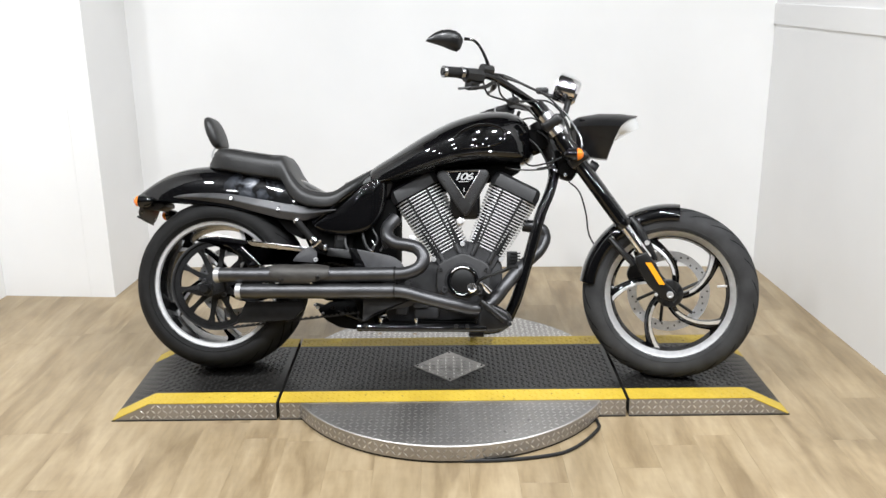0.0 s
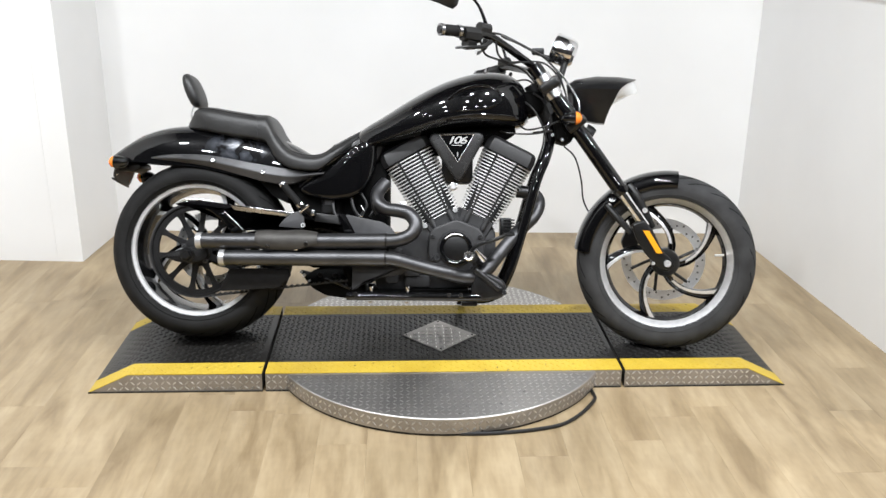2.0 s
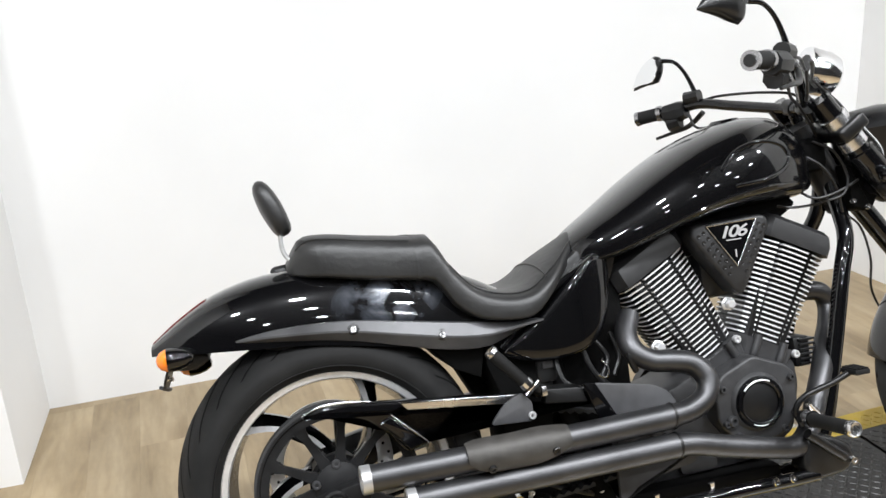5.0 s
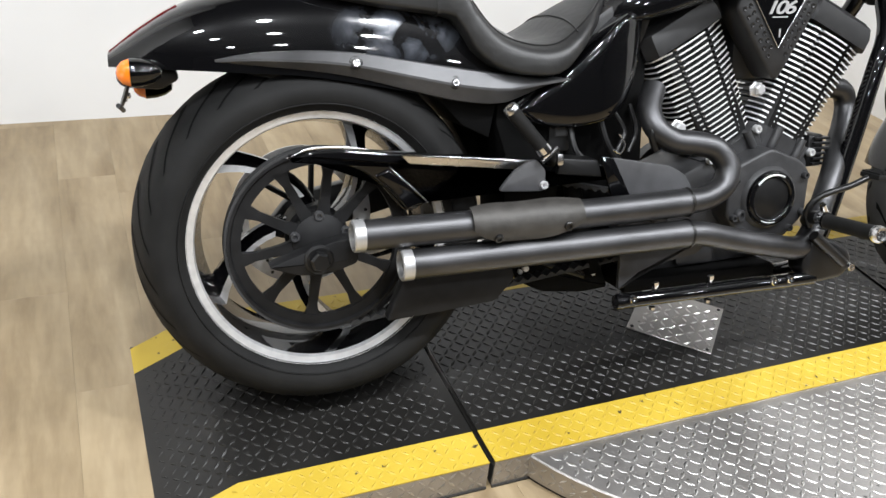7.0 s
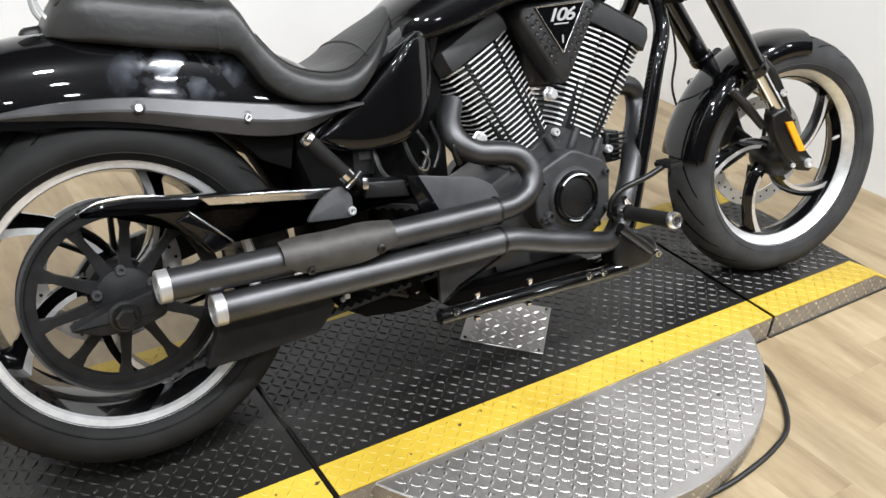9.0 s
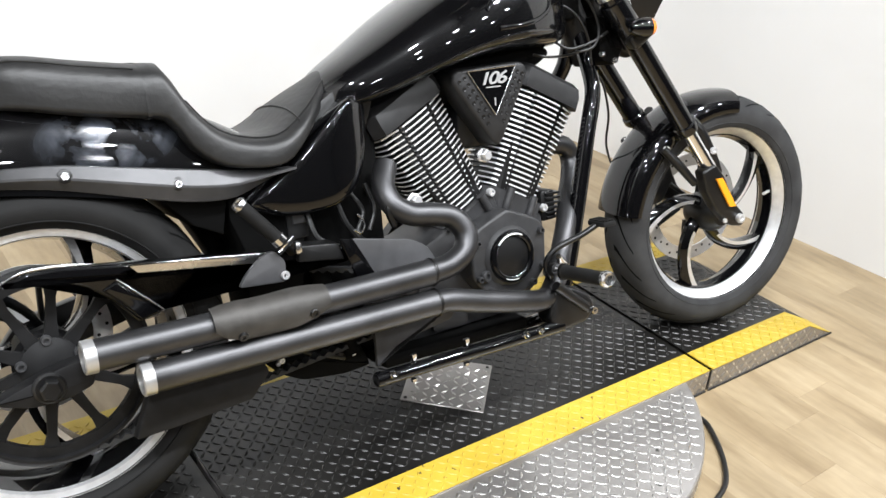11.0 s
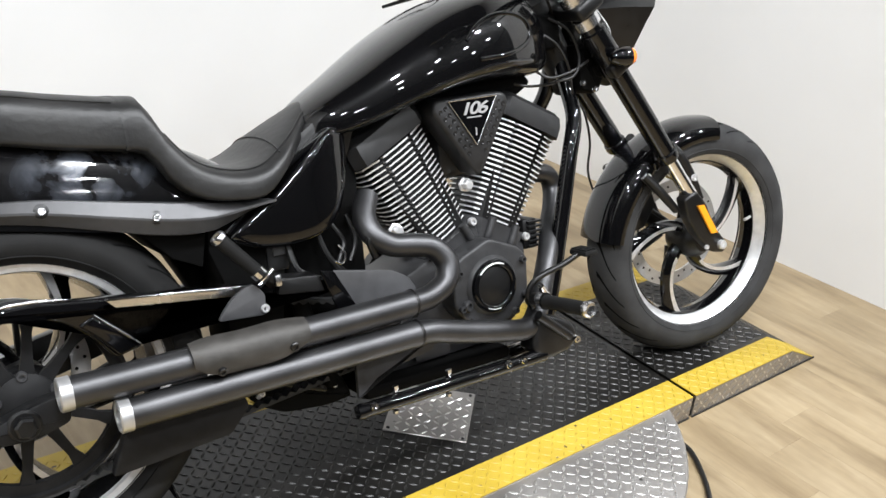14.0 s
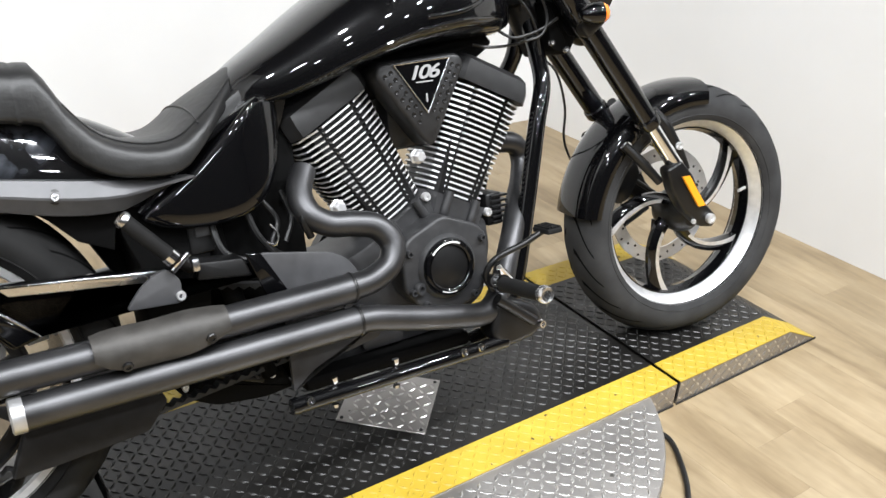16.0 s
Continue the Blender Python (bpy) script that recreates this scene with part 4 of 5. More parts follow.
STRIP_X = (-0.16, -0.06, 0.07, 0.19, 0.28, 0.36, 0.42, 0.475)
STRIP_TOP = (0.664, 0.674, 0.671, 0.651, 0.635, 0.623, 0.616, 0.612)
STRIP_LOW = (0.656, 0.648, 0.629, 0.598, 0.576, 0.571, 0.592, 0.608)
STRIP_HALF = (0.101, 0.114, 0.118, 0.119, 0.121, 0.124, 0.126, 0.127)
for s in (-1, 1):
    rings = []
    for x in spread(-0.16, 0.475, 24):
        x = float(x)
        top, low = curve(STRIP_X, STRIP_TOP, x), curve(STRIP_X, STRIP_LOW, x)
        ridge = low + 0.5 * (top - low)
        bulge = 0.015 * min(1.0, (x + 0.16) / 0.12)
        base = curve(STRIP_X, STRIP_HALF, x)
        rings.append([(x, s * (base - 0.004), top), (x, s * (base + bulge * 0.5), top - 0.002), (x, s * (base + bulge * 1.3), ridge + 0.002), (x, s * (base + bulge * 1.3), ridge - 0.002), (x, s * (base + bulge * 0.35), low + 0.002), (x, s * (base - 0.004), low)])
    strut = part("fender_strut", add_loft(bmesh.new(), rings), strip_grey, bike, "satin grey fender strut cover", sharp=20)
    for x, z in ((0.087, 0.651), (0.262, 0.612)):
        part("strut_washer", bolt((x, s * 0.133, z), (0, s, 0.2), 0.012, 0.004), satin_black, strut)
        part("strut_bolt", bolt((x, s * 0.136, z), (0, s, 0.2), 0.0072, 0.007), polished, strut)

# tail underside, signals and plate bracket
tail = part("tail_bracket", slab(chamfered([(-0.292, 0.655), (-0.2, 0.645), (-0.195, 0.628), (-0.225, 0.612), (-0.285, 0.618), (-0.296, 0.63)], 0.008), -0.055, 0.06, 0.006), plastic, bike, "black plastic tail bracket under the fender")
holder_line = chamfered([(-0.08, 0.634), (-0.085, 0.612), (-0.07, 0.596), (-0.02, 0.582), (0.085, 0.566), (0.102, 0.578), (0.104, 0.622)], 0.01)
part("plate_holder", add_loft(bmesh.new(), [[(-0.284 + d - 0.38 * (0.61 - z), y, z) for y, z in holder_line] for d in (0.0, 0.005)]), plastic, tail, "empty black number plate holder")
part("holder_lip", tube([(-0.296, -0.06, 0.59), (-0.291, 0.01, 0.574), (-0.293, 0.08, 0.564)], 0.004, 8), plastic, tail)
for y, z in ((-0.062, 0.606), (0.08, 0.584)):
    part("holder_bolt", bolt((-0.281 - 0.38 * (0.61 - z), y, z), (1, -0.3, 0), 0.005, 0.007), polished, tail)


def turn_signal(centre, facing, stalk_from, parent):
    x, y, z = centre
    body = part("turn_signal", lathe([(0.0, -0.042), (0.01, -0.039), (0.018, -0.027), (0.0225, -0.01), (0.0235, 0.004), (0.0235, 0.008), (0.0, 0.008)], centre, (facing, 0, 0), 24), gloss_black, parent, "black bullet turn signal")
    part("amber_lens", lathe([(0.0, 0.03), (0.01, 0.027), (0.018, 0.02), (0.022, 0.009), (0.022, 0.007), (0.0, 0.007)], centre, (facing, 0, 0), 24), amber, body, "amber lens")
    part("stalk", tube([centre, stalk_from], 0.008, 10), satin_black, body)
    return body


for s in (-1, 1):
    turn_signal((-0.264, -0.1, 0.646) if s < 0 else (-0.244, 0.12, 0.602), -1, (-0.24, s * 0.04, 0.63), bike)
    turn_signal((1.35, s * 0.15, 0.815), 1, (1.335, s * 0.1, 0.8), bike)

# side panels under the seat
panel_line = chamfered([(0.38, 0.553), (0.43, 0.587), (0.479, 0.62), (0.54, 0.672), (0.585, 0.712), (0.61, 0.726), (0.656, 0.728), (0.654, 0.66), (0.638, 0.598), (0.61, 0.548), (0.565, 0.523), (0.5, 0.515), (0.44, 0.521), (0.4, 0.535)], 0.022)
for s in (-1, 1):
    part("side_panel", shield(panel_line, s * 0.112, s * 0.134), gloss_black, bike, "gloss black side panel below the seat", sharp=60)
    part("panel_rib", tube([(0.385, s * 0.118, 0.561), (0.446, s * 0.12, 0.614), (0.528, s * 0.118, 0.674), (0.61, s * 0.112, 0.717)], 0.006, 10), gloss_black, bike)

part("seat_base", slab(chamfered([(0.4, 0.6), (0.46, 0.645), (0.53, 0.7), (0.6, 0.745), (0.7, 0.77), (0.66, 0.66), (0.55, 0.56)], 0.02), -0.085, 0.085, 0.014), satin_black, bike, "satin black cover between seat and tank")

# ---- frame ----
frame_part = part("frame", tube([(1.24, 0, 0.86), (1.0, 0, 0.77), (0.75, 0, 0.68), (0.6, 0, 0.6), (0.5, 0, 0.45)], 0.025, 14), gloss_black, bike, "gloss black tubular steel frame")
for s in (-1, 1):
    part("down_tube", tube([(1.262, s * 0.012, 0.815), (1.262, s * 0.04, 0.735), (1.245, s * 0.075, 0.67), (1.213, s * 0.09, 0.59), (1.163, s * 0.095, 0.408), (1.12, s * 0.1, 0.27), (1.07, s * 0.105, 0.19), (0.98, s * 0.11, 0.175)], 0.0185, 14), gloss_black, frame_part)
    part("lower_rail", tube([(1.02, s * 0.195, 0.19), (0.95, s * 0.197, 0.19), (0.8, s * 0.197, 0.19), (0.575, s * 0.197, 0.19)], 0.0145, 14), gloss_black, frame_part)
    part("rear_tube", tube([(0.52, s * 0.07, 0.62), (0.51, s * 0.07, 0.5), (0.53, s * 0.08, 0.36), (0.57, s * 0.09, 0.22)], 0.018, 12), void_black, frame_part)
    part("rail_end", lathe([(0.0, 0.012), (0.014, 0.012), (0.016, 0.0)], (0.575, s * 0.197, 0.19), (-1, 0, 0), 16), gloss_black, frame_part)
    for x in (0.594, 0.914, 0.953):
        part("rail_bolt", bolt((x, s * 0.208, 0.197), (0, s, 0.1), 0.0085, 0.008), chrome, frame_part)
    for x in (0.648, 0.772):
        part("rail_stud", tube([(x, s * 0.192, 0.2), (x, s * 0.2, 0.214), (x - 0.001, s * 0.2, 0.222)], (0.0055, 0.0055, 0.007), 10, 2), chrome, frame_part)
        part("rail_nut", lathe([(0.0, 0.006), (0.006, 0.006), (0.007, 0.0)], (x - 0.004, s * 0.199, 0.172), (0, 0, -1), 6), chrome, frame_part)
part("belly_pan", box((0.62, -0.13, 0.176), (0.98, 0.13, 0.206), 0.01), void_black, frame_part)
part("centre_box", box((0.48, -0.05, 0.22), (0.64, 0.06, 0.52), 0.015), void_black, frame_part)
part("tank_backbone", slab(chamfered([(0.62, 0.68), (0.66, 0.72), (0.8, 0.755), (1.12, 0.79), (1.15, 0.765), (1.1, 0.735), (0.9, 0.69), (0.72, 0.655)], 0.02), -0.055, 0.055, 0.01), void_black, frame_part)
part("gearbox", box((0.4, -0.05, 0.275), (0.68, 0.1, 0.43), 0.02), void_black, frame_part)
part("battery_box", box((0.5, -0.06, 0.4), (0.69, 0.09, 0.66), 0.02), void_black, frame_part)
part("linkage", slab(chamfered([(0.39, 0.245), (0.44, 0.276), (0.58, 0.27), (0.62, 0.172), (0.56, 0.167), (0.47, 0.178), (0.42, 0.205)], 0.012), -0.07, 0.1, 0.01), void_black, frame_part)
for x, z in ((0.452, 0.252), (0.505, 0.25), (0.55, 0.222)):
    part("linkage_bolt", bolt((x, -0.07, z), (0, -1, 0), 0.009, 0.012), satin_black, frame_part)
part("link_rod", tube([(0.38, -0.05, 0.262), (0.45, -0.062, 0.246), (0.56, -0.068, 0.205)], 0.007, 10), satin_black, frame_part)
for x, z in ((0.385, 0.262), (0.415, 0.232), (0.575, 0.212)):
    part("linkage_bolt", bolt((x, -0.078, z), (0, -1, 0), 0.005, 0.006), machined, frame_part)
part("linkage_bolt", bolt((0.405, -0.125, 0.255), (0, -1, 0), 0.006, 0.01), machined, frame_part)
part("neck", tube([(1.205, 0, 0.94), (1.3, 0, 0.74)], 0.036, 20), plastic, frame_part)
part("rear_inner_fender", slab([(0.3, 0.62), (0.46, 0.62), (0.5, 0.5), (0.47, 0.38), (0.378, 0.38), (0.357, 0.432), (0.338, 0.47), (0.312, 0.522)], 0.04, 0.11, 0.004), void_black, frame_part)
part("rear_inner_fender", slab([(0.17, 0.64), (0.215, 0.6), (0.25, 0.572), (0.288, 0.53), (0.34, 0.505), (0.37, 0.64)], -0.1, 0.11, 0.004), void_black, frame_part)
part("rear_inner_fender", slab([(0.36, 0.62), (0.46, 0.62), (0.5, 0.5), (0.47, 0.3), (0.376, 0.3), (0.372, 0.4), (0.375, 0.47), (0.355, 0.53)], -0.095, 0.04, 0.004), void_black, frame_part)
part("side_stand", tube([(0.9, 0.14, 0.2), (0.92, 0.22, 0.168), (0.95, 0.332, 0.122)], 0.0095, 10), gloss_black, bike, "black side stand carrying the leaning motorcycle")
part("stand_foot", box((0.935, 0.315, 0.112), (0.97, 0.35, 0.122), 0.004), satin_black, bike)
part("rail_lug", box((0.955, -0.16, 0.155), (1.01, -0.12, 0.172), 0.005), satin_black, frame_part)
part("number_label", box((0.472, -0.1035, 0.5), (0.498, -0.1, 0.53), 0.001, 1), strip_grey, frame_part)

# ---- engine ----
case = part("crankcase", slab(chamfered([(0.82, 0.425), (0.9, 0.45), (0.935, 0.485), (0.97, 0.45), (1.07, 0.42), (1.075, 0.36), (1.05, 0.26), (0.97, 0.21), (0.66, 0.2), (0.62, 0.3), (0.66, 0.39), (0.76, 0.4)], 0.016), -0.086, 0.086, 0.008), flat_black, bike, "flat black engine crankcase")
cam_cover = part("cam_cover", slab(chamfered([(0.935, 0.456), (1.012, 0.424), (1.034, 0.4), (1.03, 0.31), (0.99, 0.272), (0.93, 0.258), (0.87, 0.28), (0.838, 0.32), (0.838, 0.4), (0.856, 0.424)], 0.014), -0.142, -0.084, 0.007, 3), flat_black, case)
part("cover_dome", lathe([(0.0, 0.01), (0.058, 0.01), (0.064, 0.004), (0.066, 0.0)], (0.934, -0.14, 0.354), (0, -1, 0), 48), flat_black, case)
part("cover_ring", lathe([(0.042, 0.01), (0.043, 0.016), (0.046, 0.0185), (0.05, 0.019), (0.0545, 0.017), (0.057, 0.012), (0.0575, 0.008)], (0.934, -0.14, 0.354), (0, -1, 0), 64, True), gloss_black, case)
part("cover_cap", lathe([(0.0, 0.0165), (0.02, 0.0155), (0.036, 0.0135), (0.042, 0.012), (0.042, 0.009)], (0.934, -0.14, 0.354), (0, -1, 0), 48), satin_black, case)
# bright metal arcs laid on the gloss ring in place of its highlights
for a0, a1, thin in ((62, 140, 0.0022), (240, 280, 0.0014)):
    arc = [(0.934 + 0.0495 * math.cos(radians(a)), -0.1585, 0.354 + 0.0495 * math.sin(radians(a))) for a in spread(a0, a1, 12)]
    part("raised_mark", tube(arc, thin, 8, 1), machined, case)
for x, z in ((1.018, 0.395), (0.853, 0.395), (1.018, 0.318), (0.853, 0.318), (0.99, 0.286), (0.88, 0.288), (0.762, 0.3), (0.772, 0.255)):
    part("case_bolt", bolt((x, -0.14 if 0.84 < x < 1.03 else -0.088, z), (0, -1, 0), 0.0075, 0.012), flat_black, case)
for k, (x, z, w) in enumerate(((0.72, 0.33, 0.05), (0.78, 0.275, 0.06), (0.8, 0.235, 0.09), (0.71, 0.25, 0.045))):
    part("casting_boss", slab(chamfered([(x - w / 2, z - 0.022), (x + w / 2, z - 0.022), (x + w / 2, z + 0.022), (x - w / 2, z + 0.022)], 0.012), -0.1 - 0.008 * (k % 2), -0.084, 0.005), flat_black, case)
part("drain_plug", bolt((0.866, -0.14, 0.322), (0.3, -1, 0), 0.013, 0.012), flat_black, case)
part("primary_cover", lathe([(0.0, 0.05), (0.09, 0.05), (0.11, 0.03), (0.11, 0.0)], (0.86, 0.1, 0.33), (0, 1, 0), 40), satin_black, case)


def cylinder(name, top, foot, top_half, foot_half, fins):
    """A finned cylinder from its top to its foot, both in the plane of the frame."""
    top, foot = Vector((top[0], 0, top[1])), Vector((foot[0], 0, foot[1]))
    down = (foot - top).normalized()
    across = Vector((-down.z, 0, down.x))
    deep = 0.086
    core = part(name, add_loft(bmesh.new(), [[p + across * h * u + Vector((0, v * (deep - 0.014), 0)) for u, v in ((1, -0.7), (0.75, -1), (-0.75, -1), (-1, -0.7), (-1, 0.7), (-0.75, 1), (0.75, 1), (1, 0.7))] for p, h in ((top, top_half - 0.015), (foot, foot_half - 0.012))]), satin_black, bike, "air-cooled cylinder with bright-edged fins")
    length = (foot - top).length
    for n in range(fins):
        t = (n + 0.5) / fins
        p, h = top + down * length * t, top_half + (foot_half - top_half) * t
        d = deep - 0.012 * t
        near = [(1, -0.2), (0.975, -0.52), (0.86, -0.79), (0.46, -0.97), (0.435, -0.88), (0.385, -0.88), (0.36, -0.985), (0, -1.01), (-0.36, -0.985), (-0.385, -0.88), (-0.435, -0.88), (-0.46, -0.97), (-0.86, -0.79), (-0.975, -0.52), (-1, -0.2)]
        outline = near + [(-u, -v) for u, v in near]
        bm = bmesh.new()
        thick = 0.0018
        a, b = [[bm.verts.new(p + across * h * u + Vector((0, v * d, 0)) + down * k) for u, v in outline] for k in (-thick, thick)]
        bm.faces.new(a), bm.faces.new(b[::-1])
        for k in range(len(a)):
            j = (k + 1) % len(a)
            side = bm.faces.new((a[k], b[k], b[j], a[j]))
            side.material_index = 0 if k % 15 in (3, 4, 5, 9, 10, 14) else 1
        part("fin", bm, [satin_black, fin_edge], core, sharp=20)
    base = foot + down * 0.001
    part("barrel_foot", add_loft(bmesh.new(), [[base + down * k + across * w * u + Vector((0, v * 0.092, 0)) for u, v in ((1, -0.8), (0.8, -1), (-0.8, -1), (-1, -0.8), (-1, 0.8), (-0.8, 1), (0.8, 1), (1, 0.8))] for k, w in ((0, foot_half), (0.075, foot_half * 0.84))]), flat_black, core)
    for u in (-0.45, 0.45):
        a = foot + across * foot_half * u + Vector((0, -0.094, 0))
        part("pushrod_tube", tube([a - down * 0.008, a + down * 0.034, a + down * 0.046 + Vector((0, 0.008, 0))], (0.0095, 0.0095, 0.006), 12), flat_black, core)
    cover = top - down * 0.002
    part("rocker_cover", add_loft(bmesh.new(), [[cover - down * k + across * w * u + Vector((0, v * g, 0)) for u, v in ((1, -0.75), (0.8, -1), (-0.8, -1), (-1, -0.75), (-1, 0.75), (-0.8, 1), (0.8, 1), (1, 0.75))] for k, w, g in ((0, top_half * 0.98, 0.09), (0.024, top_half * 0.98, 0.09), (0.044, top_half * 0.93, 0.084), (0.054, top_half * 0.82, 0.07))]), rocker_black, core)
    return core


rear_cylinder = cylinder("rear_cylinder", (0.762, 0.672), (0.878, 0.462), 0.096, 0.074, 20)
front_cylinder = cylinder("front_cylinder", (1.112, 0.668), (1.012, 0.466), 0.096, 0.074, 20)
for x, y, z in ((0.744, -0.085, 0.5), (0.923, -0.085, 0.568)):
    part("spark_plug", lathe([(0.0, 0.021), (0.009, 0.021), (0.0125, 0.017), (0.0125, 0.006), (0.0165, 0.004), (0.0165, 0.0)], (x, y, z), (0, -1, 0), 6), machined, rear_cylinder)
for x, z in ((1.07, 0.43), (0.825, 0.43), (0.93, 0.487)):
    part("head_bolt", bolt((x, -0.088, z), (0, -1, 0), 0.009, 0.012), machined, case)
part("manifold", box((0.88, -0.06, 0.58), (0.99, 0.06, 0.76), 0.02), satin_black, case)
part("regulator", box((1.09, -0.06, 0.39), (1.13, 0.06, 0.46), 0.006), satin_black, case)
for k in range(6):
    part("cooling_rib", box((1.1, -0.068, 0.395 + k * 0.011), (1.14, 0.05, 0.4 + k * 0.011), 0.001, 1), satin_black, case)

# air cleaner cover with its dimples, badge and the engine size
AIR = [(0.845, 0.752), (1.018, 0.756), (1.03, 0.735), (0.955, 0.6), (0.94, 0.585), (0.925, 0.6), (0.835, 0.73)]
air = part("air_cleaner", slab(chamfered(AIR, 0.014), -0.122, -0.05, 0.008, 3), rocker_black, bike, "triangular flat black air cleaner cover with a badge")
inner = [(0.874, 0.746), (0.994, 0.749), (0.937, 0.652)]
part("badge_plate", slab(chamfered(inner, 0.004), -0.1245, -0.12, 0.001, 1), gloss_black, air)
for a, b in zip(inner, inner[1:] + inner[:1]):
    part("badge_line", tube([(a[0], -0.1245, a[1]), (b[0], -0.1245, b[1])], 0.0013, 6), polished, air)
for k in range(7):
    t = 0.06 + 0.8 * k / 6
    for outer, inside in (((0.838 + 0.087 * t, 0.728 - 0.125 * t), (0.872 + 0.063 * t, 0.742 - 0.09 * t)), ((1.028 - 0.073 * t, 0.733 - 0.13 * t), (0.996 - 0.057 * t, 0.745 - 0.09 * t))):
        for f in (0.36, 0.74):
            x, z = (a + (b - a) * f for a, b in zip(outer, inside))
            part("dimple", lathe([(0.0, 0.0002), (0.0018, 0.0004), (0.0032, 0.001), (0.0042, 0.0013), (0.005, 0.0)], (x, -0.122, z), (0, -1, 0), 12), satin_black, air)
words = bpy.data.curves.new("engine_size", "FONT")
words.body, words.size, words.align_x, words.shear, words.extrude, words.offset, words.space_character = "106", 0.045, "CENTER", 0.3, 0.0006, 0.0007, 0.8
holder = new("engine_size", words)
figures = bpy.data.meshes.new_from_object(holder.evaluated_get(bpy.context.evaluated_depsgraph_get()))
bpy.data.objects.remove(holder)
figures.materials.clear()
figures.materials.append(silver_text)
size_mark = new("engine_size", figures)
size_mark.parent = air
size_mark.matrix_basis = pose(0.933, -0.1255, 0.7165, 90, 0, 0) @ Matrix.Diagonal((1.18, 0.78, 1, 1))
part("small_print", box((0.917, -0.126, 0.709), (0.953, -0.1245, 0.7115)), silver_text, air)
part("small_mark", box((0.9355, -0.126, 0.672), (0.9385, -0.1245, 0.688)), silver_text, air)

# ---- exhaust ----
def pipe_thing(name, path, radius, label):
    ob = part(name, tube(path, radius, 20, 8), pipe_black, bike, label, sharp=60)
    x, y, z = path[0]
    part("chrome_tip", lathe([(radius + 0.0012, 0.0), (radius + 0.0012, 0.018), (radius - 0.002, 0.02), (radius - 0.005, 0.019), (radius - 0.005, 0.0)], (x + 0.002, y, z), (-1, 0, 0), 28, True), steel, ob, "brushed steel tip")
    part("dark_bore", lathe([(0.0, 0.004), (radius - 0.004, 0.004), (radius - 0.004, 0.0)], (x - 0.004, y, z), (-1, 0, 0), 24), dark_line, ob)
    return ob


upper = pipe_thing("upper_muffler", [(0.07, -0.215, 0.375), (0.3, -0.215, 0.375), (0.55, -0.213, 0.377), (0.7, -0.21, 0.379)], 0.0265, "upper matt black exhaust pipe with a bright tip")
part("header_pipe", tube([(0.69, -0.21, 0.379), (0.74, -0.207, 0.383), (0.783, -0.2, 0.403), (0.797, -0.19, 0.437), (0.775, -0.178, 0.47), (0.735, -0.168, 0.482), (0.695, -0.158, 0.488), (0.664, -0.145, 0.51), (0.66, -0.12, 0.545), (0.685, -0.09, 0.58)], 0.0235, 18), pipe_black, upper)
part("pipe_joint", lathe([(0.0275, -0.003), (0.0285, 0.0), (0.0275, 0.003), (0.02, 0.0)], (0.698, -0.21, 0.379), (1, 0, 0), 28, True), satin_black, upper)
lower = pipe_thing("lower_muffler", [(0.15, -0.222, 0.318), (0.42, -0.221, 0.319), (0.6, -0.22, 0.32), (0.7, -0.219, 0.32)], 0.0265, "lower matt black exhaust pipe with a bright tip")
part("header_pipe", tube([(0.69, -0.219, 0.32), (0.73, -0.218, 0.317), (0.8, -0.214, 0.298), (0.9, -0.205, 0.273), (0.985, -0.187, 0.256), (1.04, -0.16, 0.282), (1.084, -0.13, 0.335), (1.131, -0.095, 0.39), (1.174, -0.05, 0.431), (1.21, -0.02, 0.466), (1.23, 0.0, 0.51), (1.212, 0.0, 0.545), (1.15, 0.0, 0.557)], 0.0235, 18), pipe_black, lower)
part("pipe_joint", lathe([(0.0275, -0.003), (0.0285, 0.0), (0.0275, 0.003), (0.02, 0.0)], (0.698, -0.219, 0.32), (1, 0, 0), 28, True), satin_black, lower)


def heat_shield():
    bm = bmesh.new()
    rings = []
    for k in range(13):
        t = k / 12
        x = 0.258 + 0.21 * t
        hang = 4 + 44 * math.sin(math.pi * t**0.85) ** 0.8
        row = [0.0345 + 0.005 * math.sin(math.pi * t) ** 0.5 + 0.0014 * math.sin(11 * t)]
        out = [(x, -0.215 - row[0] * math.cos(radians(a)), 0.375 + row[0] * math.sin(radians(a))) for a in spread(-hang, 80, 12)]
        inn = [(x, -0.215 - (row[0] - 0.003) * math.cos(radians(a)), 0.375 + (row[0] - 0.003) * math.sin(radians(a))) for a in spread(80, -hang, 12)]
        rings.append(out + inn)
    return add_loft(bm, rings)


shield = part("heat_shield", heat_shield(), brown_heat, upper, "discoloured black heat shield", sharp=50)
for x, a in ((0.302, -27), (0.432, -10)):
    way = Vector((0, -math.cos(radians(a)), math.sin(radians(a))))
    part("shield_screw", bolt(Vector((x, -0.215, 0.375)) + way * 0.0385, way, 0.0085, 0.005), satin_black, upper)

